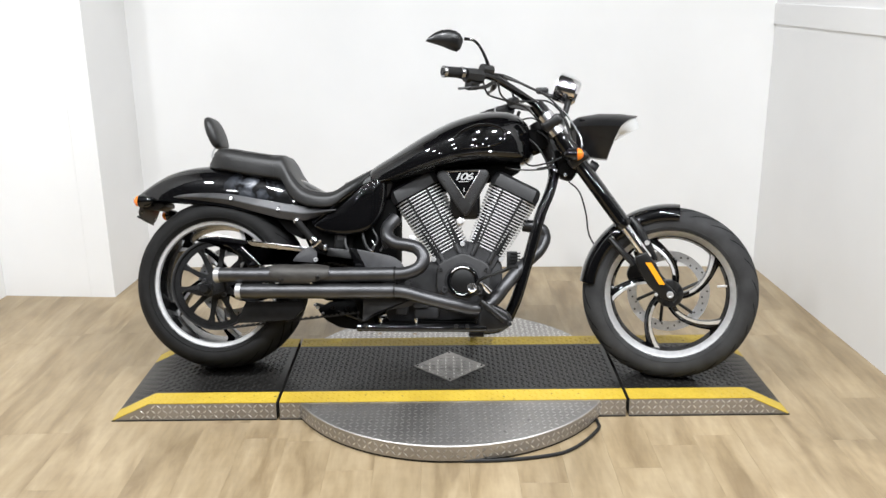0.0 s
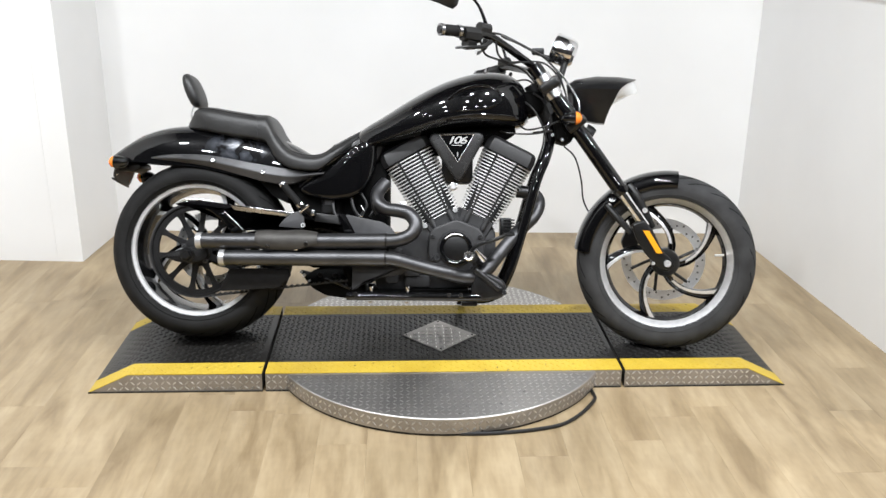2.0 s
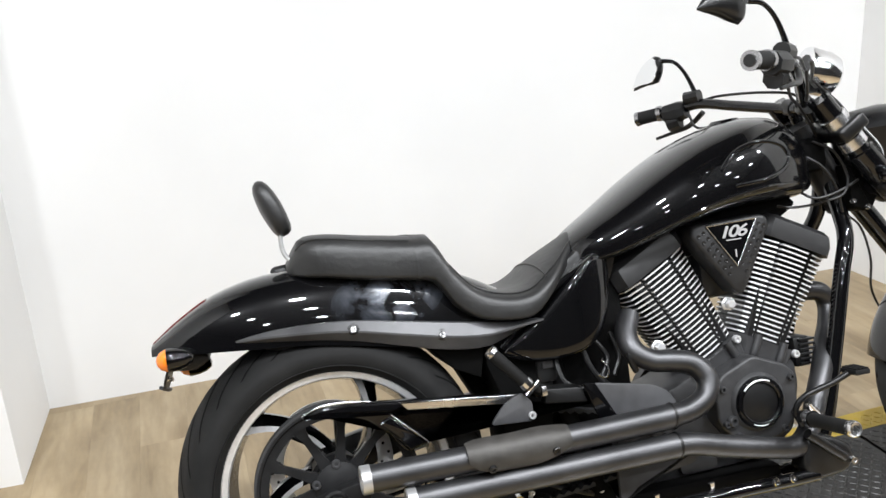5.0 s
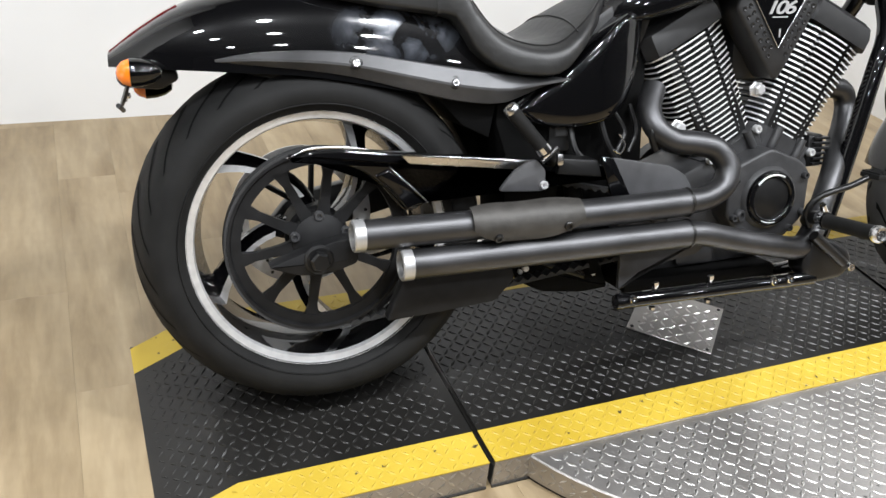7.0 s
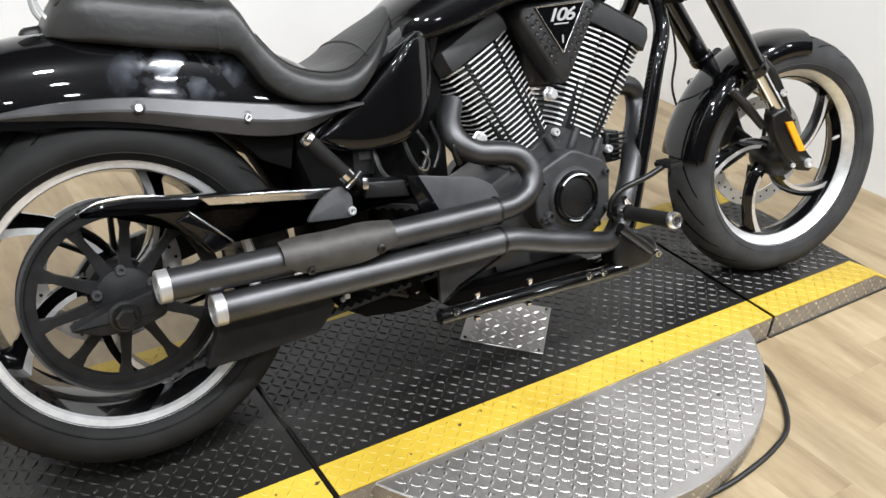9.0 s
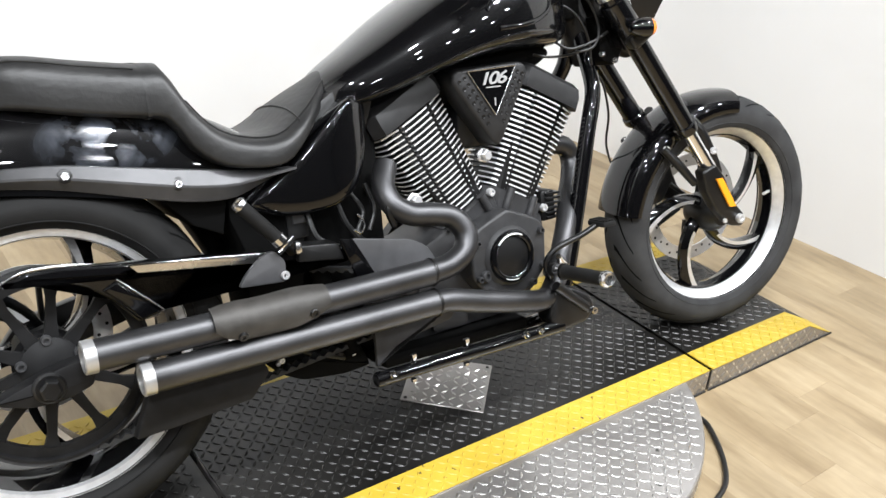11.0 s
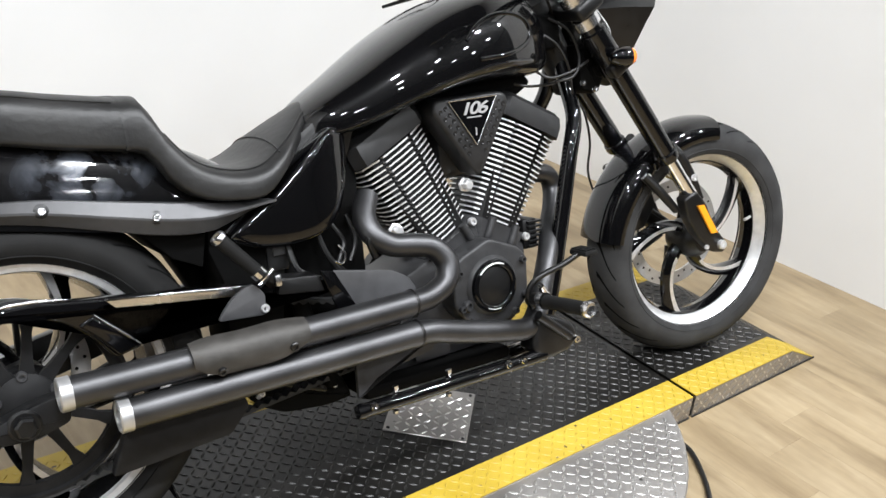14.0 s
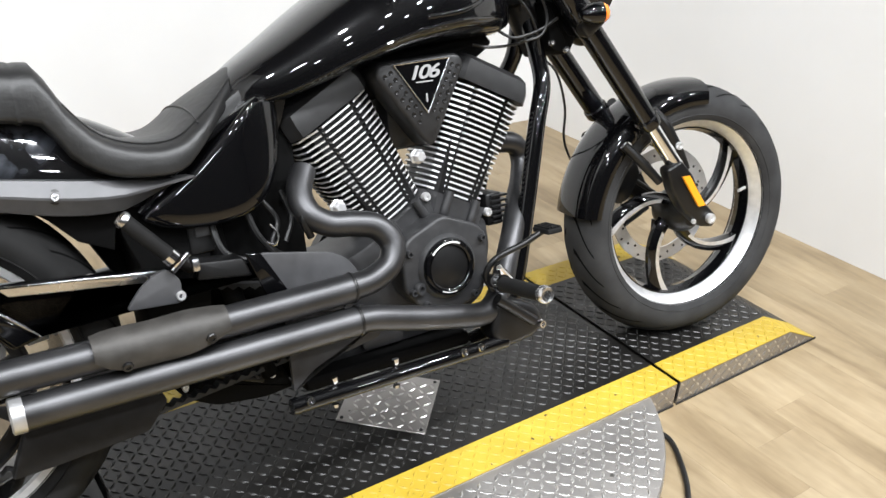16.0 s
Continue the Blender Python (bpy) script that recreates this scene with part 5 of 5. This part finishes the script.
# plates and brackets beside the pipes
part("inner_plate", slab(chamfered([(0.553, 0.468), (0.68, 0.443), (0.712, 0.425), (0.73, 0.398), (0.735, 0.35), (0.61, 0.35)], 0.01), -0.176, -0.168, 0.002), casting_grey, bike, "flat dark grey plate behind the pipes")
part("lower_plate", slab(chamfered([(0.58, 0.31), (0.8, 0.31), (0.75, 0.264), (0.66, 0.25), (0.622, 0.237), (0.598, 0.215), (0.578, 0.207)], 0.004), -0.18, -0.168, 0.003), flat_black, bike, "flat black lower side plate")
wing = part("pivot_plate", slab(chamfered([(0.325, 0.424), (0.338, 0.441), (0.354, 0.458), (0.378, 0.473), (0.396, 0.478), (0.415, 0.456), (0.413, 0.418)], 0.008), -0.19, -0.18, 0.002), casting_grey, bike, "flat black swingarm pivot plate")
part("pivot_bolt", bolt((0.411, -0.185, 0.43), (0, -1, 0), 0.008, 0.01), machined, wing)
part("peg_arm", slab(chamfered([(0.452, 0.472), (0.528, 0.464), (0.538, 0.431), (0.446, 0.443)], 0.004), -0.172, -0.12, 0.003), satin_black, bike, "black passenger peg bracket")
part("bracket_bolt", bolt((0.552, -0.172, 0.437), (0, -1, 0), 0.0055, 0.006), polished, bike)
part("guard_plate", slab(chamfered([(0.528, 0.473), (0.556, 0.467), (0.594, 0.394), (0.556, 0.392)], 0.004), -0.18, -0.172, 0.002), gloss_black, bike, "gloss black guard plate")
part("peg_clevis", box((0.437, -0.19, 0.462), (0.45, -0.17, 0.484), 0.004), polished, bike)
peg = part("passenger_peg", tube([(0.346, -0.196, 0.565), (0.402, -0.198, 0.5)], 0.0125, 16), rubber, bike, "folded rubber passenger foot peg")
part("peg_end", lathe([(0.009, 0.007), (0.0125, 0.007), (0.0142, 0.003), (0.0142, -0.002), (0.009, 0.002)], (0.344, -0.196, 0.568), (-0.65, 0, 0.76), 20, True), polished, peg)
part("peg_collar", tube([(0.4, -0.198, 0.503), (0.408, -0.198, 0.493)], 0.0145, 16), chrome, peg)
part("peg_clevis", tube([(0.41, -0.198, 0.496), (0.425, -0.185, 0.48), (0.44, -0.16, 0.465)], 0.01, 12), satin_black, peg)
part("peg_pin", tube([(0.402, -0.2, 0.474), (0.432, -0.2, 0.498)], 0.005, 10), chrome, peg)

foot = part("foot_peg", tube([(0.985, -0.26, 0.328), (0.978, -0.39, 0.338)], 0.0145, 16), rubber, bike, "rubber rider foot peg with a chrome end")
part("peg_end", lathe([(0.008, 0.009), (0.013, 0.01), (0.0165, 0.005), (0.0165, -0.004), (0.008, -0.004)], (0.977, -0.396, 0.339), (0, -1, 0.1), 24, True), polished, foot)
part("peg_face", lathe([(0.0, 0.006), (0.009, 0.006), (0.009, -0.004)], (0.977, -0.396, 0.339), (0, -1, 0.1), 20), plastic, foot)
for k in range(5):
    a = 2 * math.pi * k / 5
    part("face_stud", bolt((0.977 + 0.0055 * math.cos(a), -0.402, 0.3396 + 0.0055 * math.sin(a)), (0, -1, 0.1), 0.0018, 0.002), polished, foot)
part("peg_collar", lathe([(0.0, 0.0), (0.018, 0.0), (0.018, 0.012), (0.0, 0.012)], (0.99, -0.24, 0.325), (0, -1, 0.1), 20), chrome, foot)
part("peg_mount", tube([(0.985, -0.24, 0.33), (1.0, -0.2, 0.32), (1.03, -0.15, 0.3)], 0.014, 12), satin_black, foot)
part("mount_bolt", tube([(1.0, -0.225, 0.352), (1.03, -0.205, 0.318)], (0.006, 0.012), 12), chrome, foot)
pedal = part("brake_pedal", tube([(1.0, -0.195, 0.3), (0.985, -0.2, 0.335), (1.005, -0.21, 0.365), (1.06, -0.225, 0.385), (1.1, -0.232, 0.402)], 0.0065, 12), satin_black, bike, "black brake pedal with a ribbed pad")
part("pedal_pad", box((1.095, -0.262, 0.4), (1.13, -0.21, 0.411), 0.003), rubber, pedal)
for k in range(4):
    part("pad_rib", box((1.099 + k * 0.008, -0.26, 0.411), (1.103 + k * 0.008, -0.212, 0.414)), rubber, pedal)
part("foot_bracket", slab(chamfered([(0.985, 0.205), (0.998, 0.276), (1.05, 0.272), (1.098, 0.247), (1.112, 0.214), (1.09, 0.186), (1.02, 0.178)], 0.014), -0.208, -0.15, 0.012, 3), satin_black, bike, "black foot control bracket")
part("bracket_bolt", bolt((1.1, -0.205, 0.208), (0, -1, 0), 0.009, 0.012), chrome, bike)
part("master_cylinder", tube([(1.0, -0.21, 0.285), (1.085, -0.206, 0.218)], 0.011, 14), satin_black, bike)
for k, pts in enumerate(([(0.56, -0.1, 0.55), (0.575, -0.11, 0.49), (0.6, -0.11, 0.45)], [(0.6, -0.09, 0.54), (0.62, -0.1, 0.5), (0.6, -0.11, 0.46), (0.63, -0.1, 0.43)], [(0.5, -0.1, 0.53), (0.51, -0.12, 0.47), (0.56, -0.12, 0.44)], [(0.64, -0.08, 0.55), (0.65, -0.09, 0.5), (0.63, -0.1, 0.46)])):
    part("wire_loom", tube(pts, 0.006 - 0.001 * (k % 2), 8), plastic, bike)
part("relay", box((0.46, -0.1, 0.47), (0.505, -0.06, 0.54), 0.006), plastic, bike)
part("wire_clip", tube([(0.6, -0.115, 0.5), (0.612, -0.118, 0.48), (0.605, -0.115, 0.462), (0.59, -0.115, 0.47)], 0.0022, 8), polished, bike)
part("key_switch", tube([(0.66, -0.15, 0.47), (0.648, -0.155, 0.5), (0.655, -0.15, 0.525)], 0.007, 10), satin_black, bike)

# ---- front end ----
A, B = Vector((1.207, 0, 0.997)), Vector((1.687, 0, 0.329))
way = (B - A).normalized()
for s in (-1, 1):
    off = Vector((0, s * 0.101, 0))
    leg = part("fork_leg", tube([A + off, A + off + way * 0.535], 0.026, 24), gloss_black, bike, "gloss black upper fork tube")
    part("fork_collar", lathe([(0.027, -0.012), (0.03, -0.008), (0.03, 0.008), (0.027, 0.014), (0.02, 0.0)], A + off + way * 0.53, way, 28, True), gloss_black, leg)
    part("fork_sleeve", lathe([(0.0265, 0.15), (0.0315, 0.153), (0.0325, 0.2), (0.0325, 0.255), (0.031, 0.266), (0.0265, 0.27)], A + off, way, 28), gloss_black, leg)
    part("fork_slider", tube([A + off + way * 0.53, A + off + way * 0.68], 0.019, 20), chrome, leg, "bright chrome fork slider")
    for k in (0.06, 0.123):
        part("clamp_ring", lathe([(0.027, -0.013), (0.031, -0.012), (0.031, 0.012), (0.027, 0.013), (0.02, 0.0)], A + off + way * k, way, 28, True), polished, leg)
    part("axle_bracket", slab(chamfered([(1.556, 0.452), (1.598, 0.468), (1.63, 0.43), (1.66, 0.366), (1.703, 0.32), (1.694, 0.293), (1.655, 0.3), (1.605, 0.348), (1.572, 0.4)], 0.008), s * 0.09, s * 0.126, 0.006, 3), satin_black, leg)
    part("axle_bolt", bolt((1.68, s * 0.126, 0.318), (0, s, 0), 0.012, 0.012), machined, leg)
    part("pinch_bolt", bolt((1.632, s * 0.126, 0.318), (0, s, 0), 0.006, 0.006), machined, leg)
    p, q = (1.604, 0.432), (1.652, 0.354)
    part("side_reflector", add_loft(bmesh.new(), [[(x + 0.011 * (1 if k else -1) * u, s * (0.129 + 0.005 * v), z) for u, v in ((1, 0), (0.9, 1), (-0.9, 1), (-1, 0))] for (x, z), k in ((p, 1), (q, 1))]), reflex, leg, "amber side reflector")
for k, label in ((0.09, "upper"), (0.25, "lower")):
    mid = A + way * k
    bm = bmesh.new()
    add_box(bm, (-0.03, -0.14, -0.018), (0.045, 0.14, 0.018), 0.01, 3)
    bmesh.ops.transform(bm, matrix=Matrix.Translation(mid) @ Matrix.Rotation(-math.atan2(way.x, -way.z), 4, "Y"), verts=bm.verts)
    part("fork_clamp", bm, satin_black, bike, "black fork clamp")
part("clamp_cover", slab(chamfered([(1.27, 0.84), (1.33, 0.83), (1.36, 0.77), (1.33, 0.72), (1.28, 0.735)], 0.015), -0.07, 0.07, 0.012), void_black, bike, "black lower clamp cover")
caliper = part("brake_caliper", slab(chamfered([(1.55, 0.42), (1.6, 0.44), (1.615, 0.4), (1.58, 0.34), (1.545, 0.33), (1.53, 0.37)], 0.012), 0.05, 0.1, 0.008), satin_black, bike, "black front brake caliper")

rings = []
for a in spread(84, 172, 26):
    out = 0.327
    c, s = math.cos(radians(a)), math.sin(radians(a))
    ring = []
    for flip in (0, 1):
        row = []
        for t in spread(-90, 90, 17):
            u, v = math.sin(radians(t)), math.cos(radians(t))
            r = out - flip * 0.004 - 0.052 * (1 - abs(v) ** 0.75)
            row.append((FRONT[0] + r * c, math.copysign(abs(u) ** 0.8, u) * (0.074 - flip * 0.003), FRONT[1] + r * s))
        ring += row[::-1] if flip else row
    rings.append(ring)
fender_f = part("front_fender", add_loft(bmesh.new(), rings), gloss_black, bike, "short gloss black front fender", sharp=50)
for s in (-1, 1):
    part("fender_bracket", tube([(1.47, s * 0.078, 0.515), (1.51, s * 0.092, 0.47), (1.555, s * 0.098, 0.42)], (0.011, 0.012, 0.01), 10), satin_black, fender_f)
    part("fender_bracket", tube([(1.545, s * 0.078, 0.585), (1.572, s * 0.09, 0.55), (1.605, s * 0.096, 0.49), (1.63, s * 0.098, 0.44)], (0.012, 0.014, 0.013, 0.01), 10), satin_black, fender_f)
    part("fender_bolt", bolt((1.6, s * 0.108, 0.5), (0, s, 0), 0.009, 0.008), machined, fender_f)
    for x, z in ((1.478, 0.512), (1.552, 0.578)):
        part("fender_bolt", bolt((x, s * 0.078, z), (0, s, 0), 0.009, 0.008), machined, fender_f)


MIDDLE = 0.04


def nacelle_ring(low, brow, crown, inset=0.0, ahead=0.0):
    """A section of the headlight shell: a narrow floor, leaning sides, and a brow that rises to a peak.
    low and brow: x, half width, height; crown: x, height."""
    (x0, h0, z0), (x1, h1, z1), (x2, z2) = low, brow, crown
    h0, h1, z0, z2, z1 = h0 - inset, h1 - inset, z0 + inset, z2 - inset, z1 - inset * 0.5
    half = []
    for t in (0.0, 0.35, 0.7):
        half.append((x0, h0 * t, z0 - 0.004 * (1 - t)))
    for t in (0.0, 0.12, 0.4, 0.7, 0.93):
        half.append((x0 + (x1 - x0) * t ** 1.25, h0 + (h1 - h0) * t ** 0.8, z0 + (z1 - z0) * t))
    for u in (1.0, 0.96, 0.85, 0.68, 0.48, 0.25, 0.0):
        half.append((x1 + (x2 - x1) * (1 - u ** 1.6), h1 * u, z1 + (z2 - z1) * (1 - u ** 2.4)))
    ring = [(x + ahead, MIDDLE - y, z) for x, y, z in half] + [(x + ahead, MIDDLE + y, z) for x, y, z in half[-2:0:-1]]
    return ring


NACELLE = [((1.335, 0.02, 0.86), (1.325, 0.05, 0.912), (1.322, 0.938)), ((1.345, 0.048, 0.828), (1.35, 0.08, 0.918), (1.352, 0.957)), ((1.39, 0.06, 0.809), (1.415, 0.092, 0.92), (1.43, 0.968)), ((1.425, 0.064, 0.802), (1.47, 0.095, 0.918), (1.51, 0.965)), ((1.458, 0.066, 0.799), (1.508, 0.096, 0.916), (1.568, 0.956))]
head = part("headlight", add_loft(bmesh.new(), [nacelle_ring(*n) for n in NACELLE] + [nacelle_ring(*NACELLE[-1], 0.005, -0.003), nacelle_ring(*NACELLE[-1], 0.008, -0.04)]), shell_black, bike, "satin black peaked headlight shell", sharp=35)
part("headlight_lens", add_loft(bmesh.new(), [nacelle_ring(*NACELLE[-1], 0.0065, -0.022), nacelle_ring(*NACELLE[-1], 0.008, -0.006), nacelle_ring(*NACELLE[-1], 0.03, 0.002), nacelle_ring(*NACELLE[-1], 0.05, 0.005)]), clear_lens, head, "clear headlight lens")
part("headlight_mount", tube([(1.36, 0, 0.82), (1.345, 0, 0.77)], 0.02, 14), satin_black, head)
part("horn", lathe([(0.0, 0.02), (0.024, 0.02), (0.028, 0.01), (0.028, -0.015), (0.0, -0.015)], (1.4, -0.02, 0.765), (0.8, 0, -0.5), 24), satin_black, bike)

gauge = part("speedometer", lathe([(0.0, -0.046), (0.038, -0.044), (0.05, -0.034), (0.055, -0.014), (0.056, 0.034), (0.053, 0.042), (0.047, 0.041), (0.0, 0.039)], (1.31, 0.08, 1.061), (-0.93, 0, 0.37), 40), chrome, bike, "chrome speedometer pod")
part("dial", lathe([(0.0, 0.0405), (0.046, 0.0405), (0.046, 0.039)], (1.31, 0.08, 1.061), (-0.93, 0, 0.37), 32), plastic, gauge)
part("gauge_bracket", tube([(1.315, 0.06, 1.02), (1.3, 0.03, 0.97), (1.26, 0, 0.95)], 0.012, 12), satin_black, gauge)
def tilted(points, s):
    """Bar points (x, distance from the middle, height) on one side; the bar stands a little askew."""
    return [(x + (0.075 * d if s > 0 else -0.02 * d), s * d, z - (0.12 if s < 0 else 0.1) * s * d) for x, d, z in points]


for s in (-1, 1):
    bar = part("handlebar", tube(tilted([(1.225, 0.0, 0.985), (1.205, 0.06, 0.995), (1.13, 0.195, 1.03), (1.075, 0.27, 1.052), (1.03, 0.32, 1.05), (0.945, 0.39, 1.045)], s), 0.0135, 16), gloss_black, bike, "black swept handlebar half")
    part("grip", tube(tilted([(0.985, 0.358, 1.048), (0.94, 0.395, 1.045)], s), 0.018, 18), rubber, bar)
    part("bar_end", tube(tilted([(0.941, 0.394, 1.045), (0.932, 0.401, 1.044)], s), (0.0195, 0.02), 18, 1), dark_chrome, bar)
    part("end_plug", tube(tilted([(0.934, 0.3995, 1.044), (0.929, 0.4035, 1.044)], s), (0.013, 0.012), 16, 1), plastic, bar)
    part("grip_flange", tube(tilted([(0.992, 0.352, 1.048), (0.982, 0.36, 1.048)], s), 0.021, 18), dark_chrome, bar)
    part("switch_box", tube(tilted([(1.045, 0.305, 1.045), (1.03, 0.319, 1.043), (0.998, 0.347, 1.043)], s), (0.024, 0.029, 0.025), 8, 1), plastic, bar)
    part("switch_lower", tube(tilted([(1.03, 0.315, 1.018), (1.005, 0.338, 1.014)], s), (0.02, 0.022), 8, 1), plastic, bar)
    part("reservoir", tube(tilted([(1.075, 0.27, 1.072), (1.045, 0.3, 1.072)], s), 0.019, 10, 1), satin_black, bar)
    part("lever", tube(tilted([(1.085, 0.285, 1.03), (1.06, 0.335, 1.003), (1.02, 0.385, 0.992), (0.985, 0.41, 0.984)], s), (0.007, 0.007, 0.005, 0.004), 10), satin_black, bar)
    part("bar_riser", tube([(1.24, s * 0.035, 0.95), (1.222, s * 0.035, 0.995)], 0.016, 14), gloss_black, bar)
    part("bar_clamp", tube([(1.225, s * 0.02, 0.985), (1.222, s * 0.05, 0.99)], 0.02, 14), satin_black, bar)
    part("brake_line", tube(tilted([(1.08, 0.28, 1.06), (1.12, 0.23, 1.062), (1.19, 0.12, 1.045), (1.25, 0.06, 1.02), (1.3, 0.07, 0.96), (1.335, 0.085, 0.86)], s), 0.0035, 8), satin_black, bar)
    part("control_cable", tube(tilted([(1.05, 0.3, 1.03), (1.065, 0.28, 0.99), (1.11, 0.2, 0.985), (1.18, 0.1, 0.97), (1.235, 0.06, 0.9), (1.245, 0.05, 0.82)], s), 0.0035, 8), plastic, bar)
    mirror = part("mirror_stem", tube(tilted([(1.068, 0.28, 1.075), (1.06, 0.284, 1.105), (1.042, 0.288, 1.145), (1.018, 0.29, 1.172), (0.985, 0.293, 1.179)], s), (0.008, 0.006, 0.005, 0.005, 0.006), 12), gloss_black, bike, "black curved mirror stem")
    # the left one is turned to face the rider
    (tip_x, tip_d), (root_x, root_d), (nx, nd), drop = ((0.86, 0.342), (0.98, 0.292), (0.25, 1.0), 0.0) if s < 0 else ((0.93, 0.395), (0.985, 0.292), (0.9, 0.45), 0.04)

    def on_mirror(t, out, up):
        return tilted([(tip_x + (root_x - tip_x) * t + nx * out, tip_d + (root_d - tip_d) * t + nd * out, 1.163 - drop + (0.013 + drop) * t + up)], s)[0]

    rings = []
    for t, up, down, thick in ((0.0, 0.001, 0.001, 0.002), (0.1, 0.014, 0.006, 0.008), (0.25, 0.027, 0.012, 0.014), (0.45, 0.036, 0.021, 0.018), (0.65, 0.036, 0.033, 0.02), (0.82, 0.03, 0.041, 0.02), (0.93, 0.019, 0.032, 0.014), (1.0, 0.003, 0.008, 0.003)):
        rings.append([on_mirror(t, thick * (math.cos(a) if math.cos(a) > 0 else 0.5 * math.cos(a)), (up if math.sin(a) > 0 else down) * math.sin(a)) for a in spread(0, 2 * math.pi, 18, endpoint=False)])
    part("mirror_shell", add_loft(bmesh.new(), rings), shell_black, mirror, "teardrop black mirror shell", sharp=60)
    face = [on_mirror(t, -0.0115, up) for t, up in ((0.06, 0.0), (0.25, 0.022), (0.45, 0.031), (0.65, 0.031), (0.8, 0.026), (0.9, 0.014), (0.93, -0.01), (0.86, -0.028), (0.75, -0.032), (0.6, -0.026), (0.4, -0.014), (0.2, -0.005))]
    glass_bm = bmesh.new()
    near, far = [glass_bm.verts.new(p) for p in face], [glass_bm.verts.new((x + nx * 0.004, y + s * nd * 0.004, z)) for x, y, z in face]
    glass_bm.faces.new(near), glass_bm.faces.new(far[::-1])
    for k in range(len(face)):
        glass_bm.faces.new((near[k], far[k], far[(k + 1) % len(face)], near[(k + 1) % len(face)]))
    part("mirror_glass", glass_bm, mirror_silver, mirror, "silvered mirror glass")
part("clutch_hose", tube([(1.08, -0.255, 1.062), (1.095, -0.242, 1.056), (1.133, -0.187, 1.053), (1.17, -0.131, 1.046), (1.215, -0.064, 1.038), (1.257, -0.018, 1.028)], 0.0045, 10), strip_grey, bike)
part("braided_hose", tube([(1.27, -0.03, 1.0), (1.305, -0.045, 0.962), (1.34, -0.07, 0.905), (1.36, -0.085, 0.856), (1.355, -0.08, 0.79)], 0.0035, 8), polished, bike)
part("throttle_cable", tube([(1.06, -0.27, 1.04), (1.07, -0.25, 1.0), (1.1, -0.2, 0.985), (1.15, -0.14, 0.995), (1.2, -0.07, 1.0), (1.25, -0.05, 0.96)], 0.0035, 8), plastic, bike)
part("indicator_block", box((1.195, 0.03, 1.047), (1.24, 0.075, 1.07), 0.006), plastic, bike)
part("indicator_stalk", tube([(1.22, 0.05, 1.05), (1.25, 0.05, 1.04), (1.29, 0.07, 1.035)], 0.006, 8), plastic, bike)
part("hanging_brake_line", tube([(1.32, 0.02, 0.72), (1.36, 0.02, 0.68), (1.385, 0.03, 0.6), (1.4, 0.06, 0.52), (1.45, 0.09, 0.44)], 0.003, 8), plastic, bike)
part("wiring", tube([(1.085, -0.07, 0.765), (1.12, -0.08, 0.757), (1.2, -0.06, 0.757), (1.27, -0.05, 0.77)], 0.003, 8), satin_black, bike)
part("ignition_block", box((1.16, -0.06, 0.83), (1.24, 0.06, 0.91), 0.02), void_black, bike, "black steering neck cover")
for x, y, z, r in ((1.268, -0.085, 0.752, 0.006), (1.3, -0.09, 0.735, 0.007)):
    part("neck_bolt", bolt((x, y, z), (0, -1, 0), r, 0.008), polished, bike)
for pts in ([(1.17, -0.065, 0.87), (1.2, -0.085, 0.84), (1.23, -0.085, 0.79), (1.25, -0.07, 0.73)], [(1.2, -0.06, 0.9), (1.235, -0.085, 0.87), (1.26, -0.088, 0.81), (1.245, -0.085, 0.77), (1.2, -0.07, 0.76)], [(1.15, -0.06, 0.79), (1.18, -0.08, 0.77), (1.24, -0.085, 0.78), (1.29, -0.085, 0.8)]):
    part("neck_wire", tube(pts, 0.0032, 8), plastic, bike)

# the bars and the front wheel are turned a little to the right
STEER = -8.2
pivot, stem = Vector((1.135, 0, 0.985)), Vector((-0.577, 0, 0.817))
turned = Matrix.Translation(pivot) @ Matrix.Rotation(radians(STEER), 4, stem) @ Matrix.Translation(-pivot)
TURNING = ("front_wheel", "fork_leg", "fork_clamp", "brake_caliper", "front_fender", "headlight", "speedometer", "handlebar", "mirror_stem", "turn_signal", "indicator_block", "indicator_stalk")
for ob in list(bike.children):
    if ob.name.split(".")[0] in TURNING and (ob.name.split(".")[0] != "turn_signal" or ob.data.vertices[0].co.x > 1):
        aside = 0.02 if ob.name.split(".")[0] in ("handlebar", "mirror_stem") else 0.0
        ob.matrix_basis = Matrix.Translation((0, aside, 0)) @ turned

# ---- plank floor ----
WIDE, LONG = 0.152, 0.92
plank_mesh = bpy.data.meshes.new("plank")
bm = box((0, 0, -0.004), (WIDE - 0.0002, LONG - 0.0002, 0.0), 0.0002, 1)
bm.to_mesh(plank_mesh)
bm.free()
plank_mesh.materials.append(wood)
floor = bpy.data.objects["floor"]
rng = random.Random(4)
for i in range(int((FAR_RIGHT - FAR_LEFT) / WIDE)):
    y = NEAR - LONG * rng.random()
    while y < 1.5:
        x = FAR_LEFT + i * WIDE
        if -2.4 < x < 1.75 or y < WALL_END:
            plank = new("plank", plank_mesh)
            plank.parent = floor
            plank.location = (x, y, 0)
        y += LONG
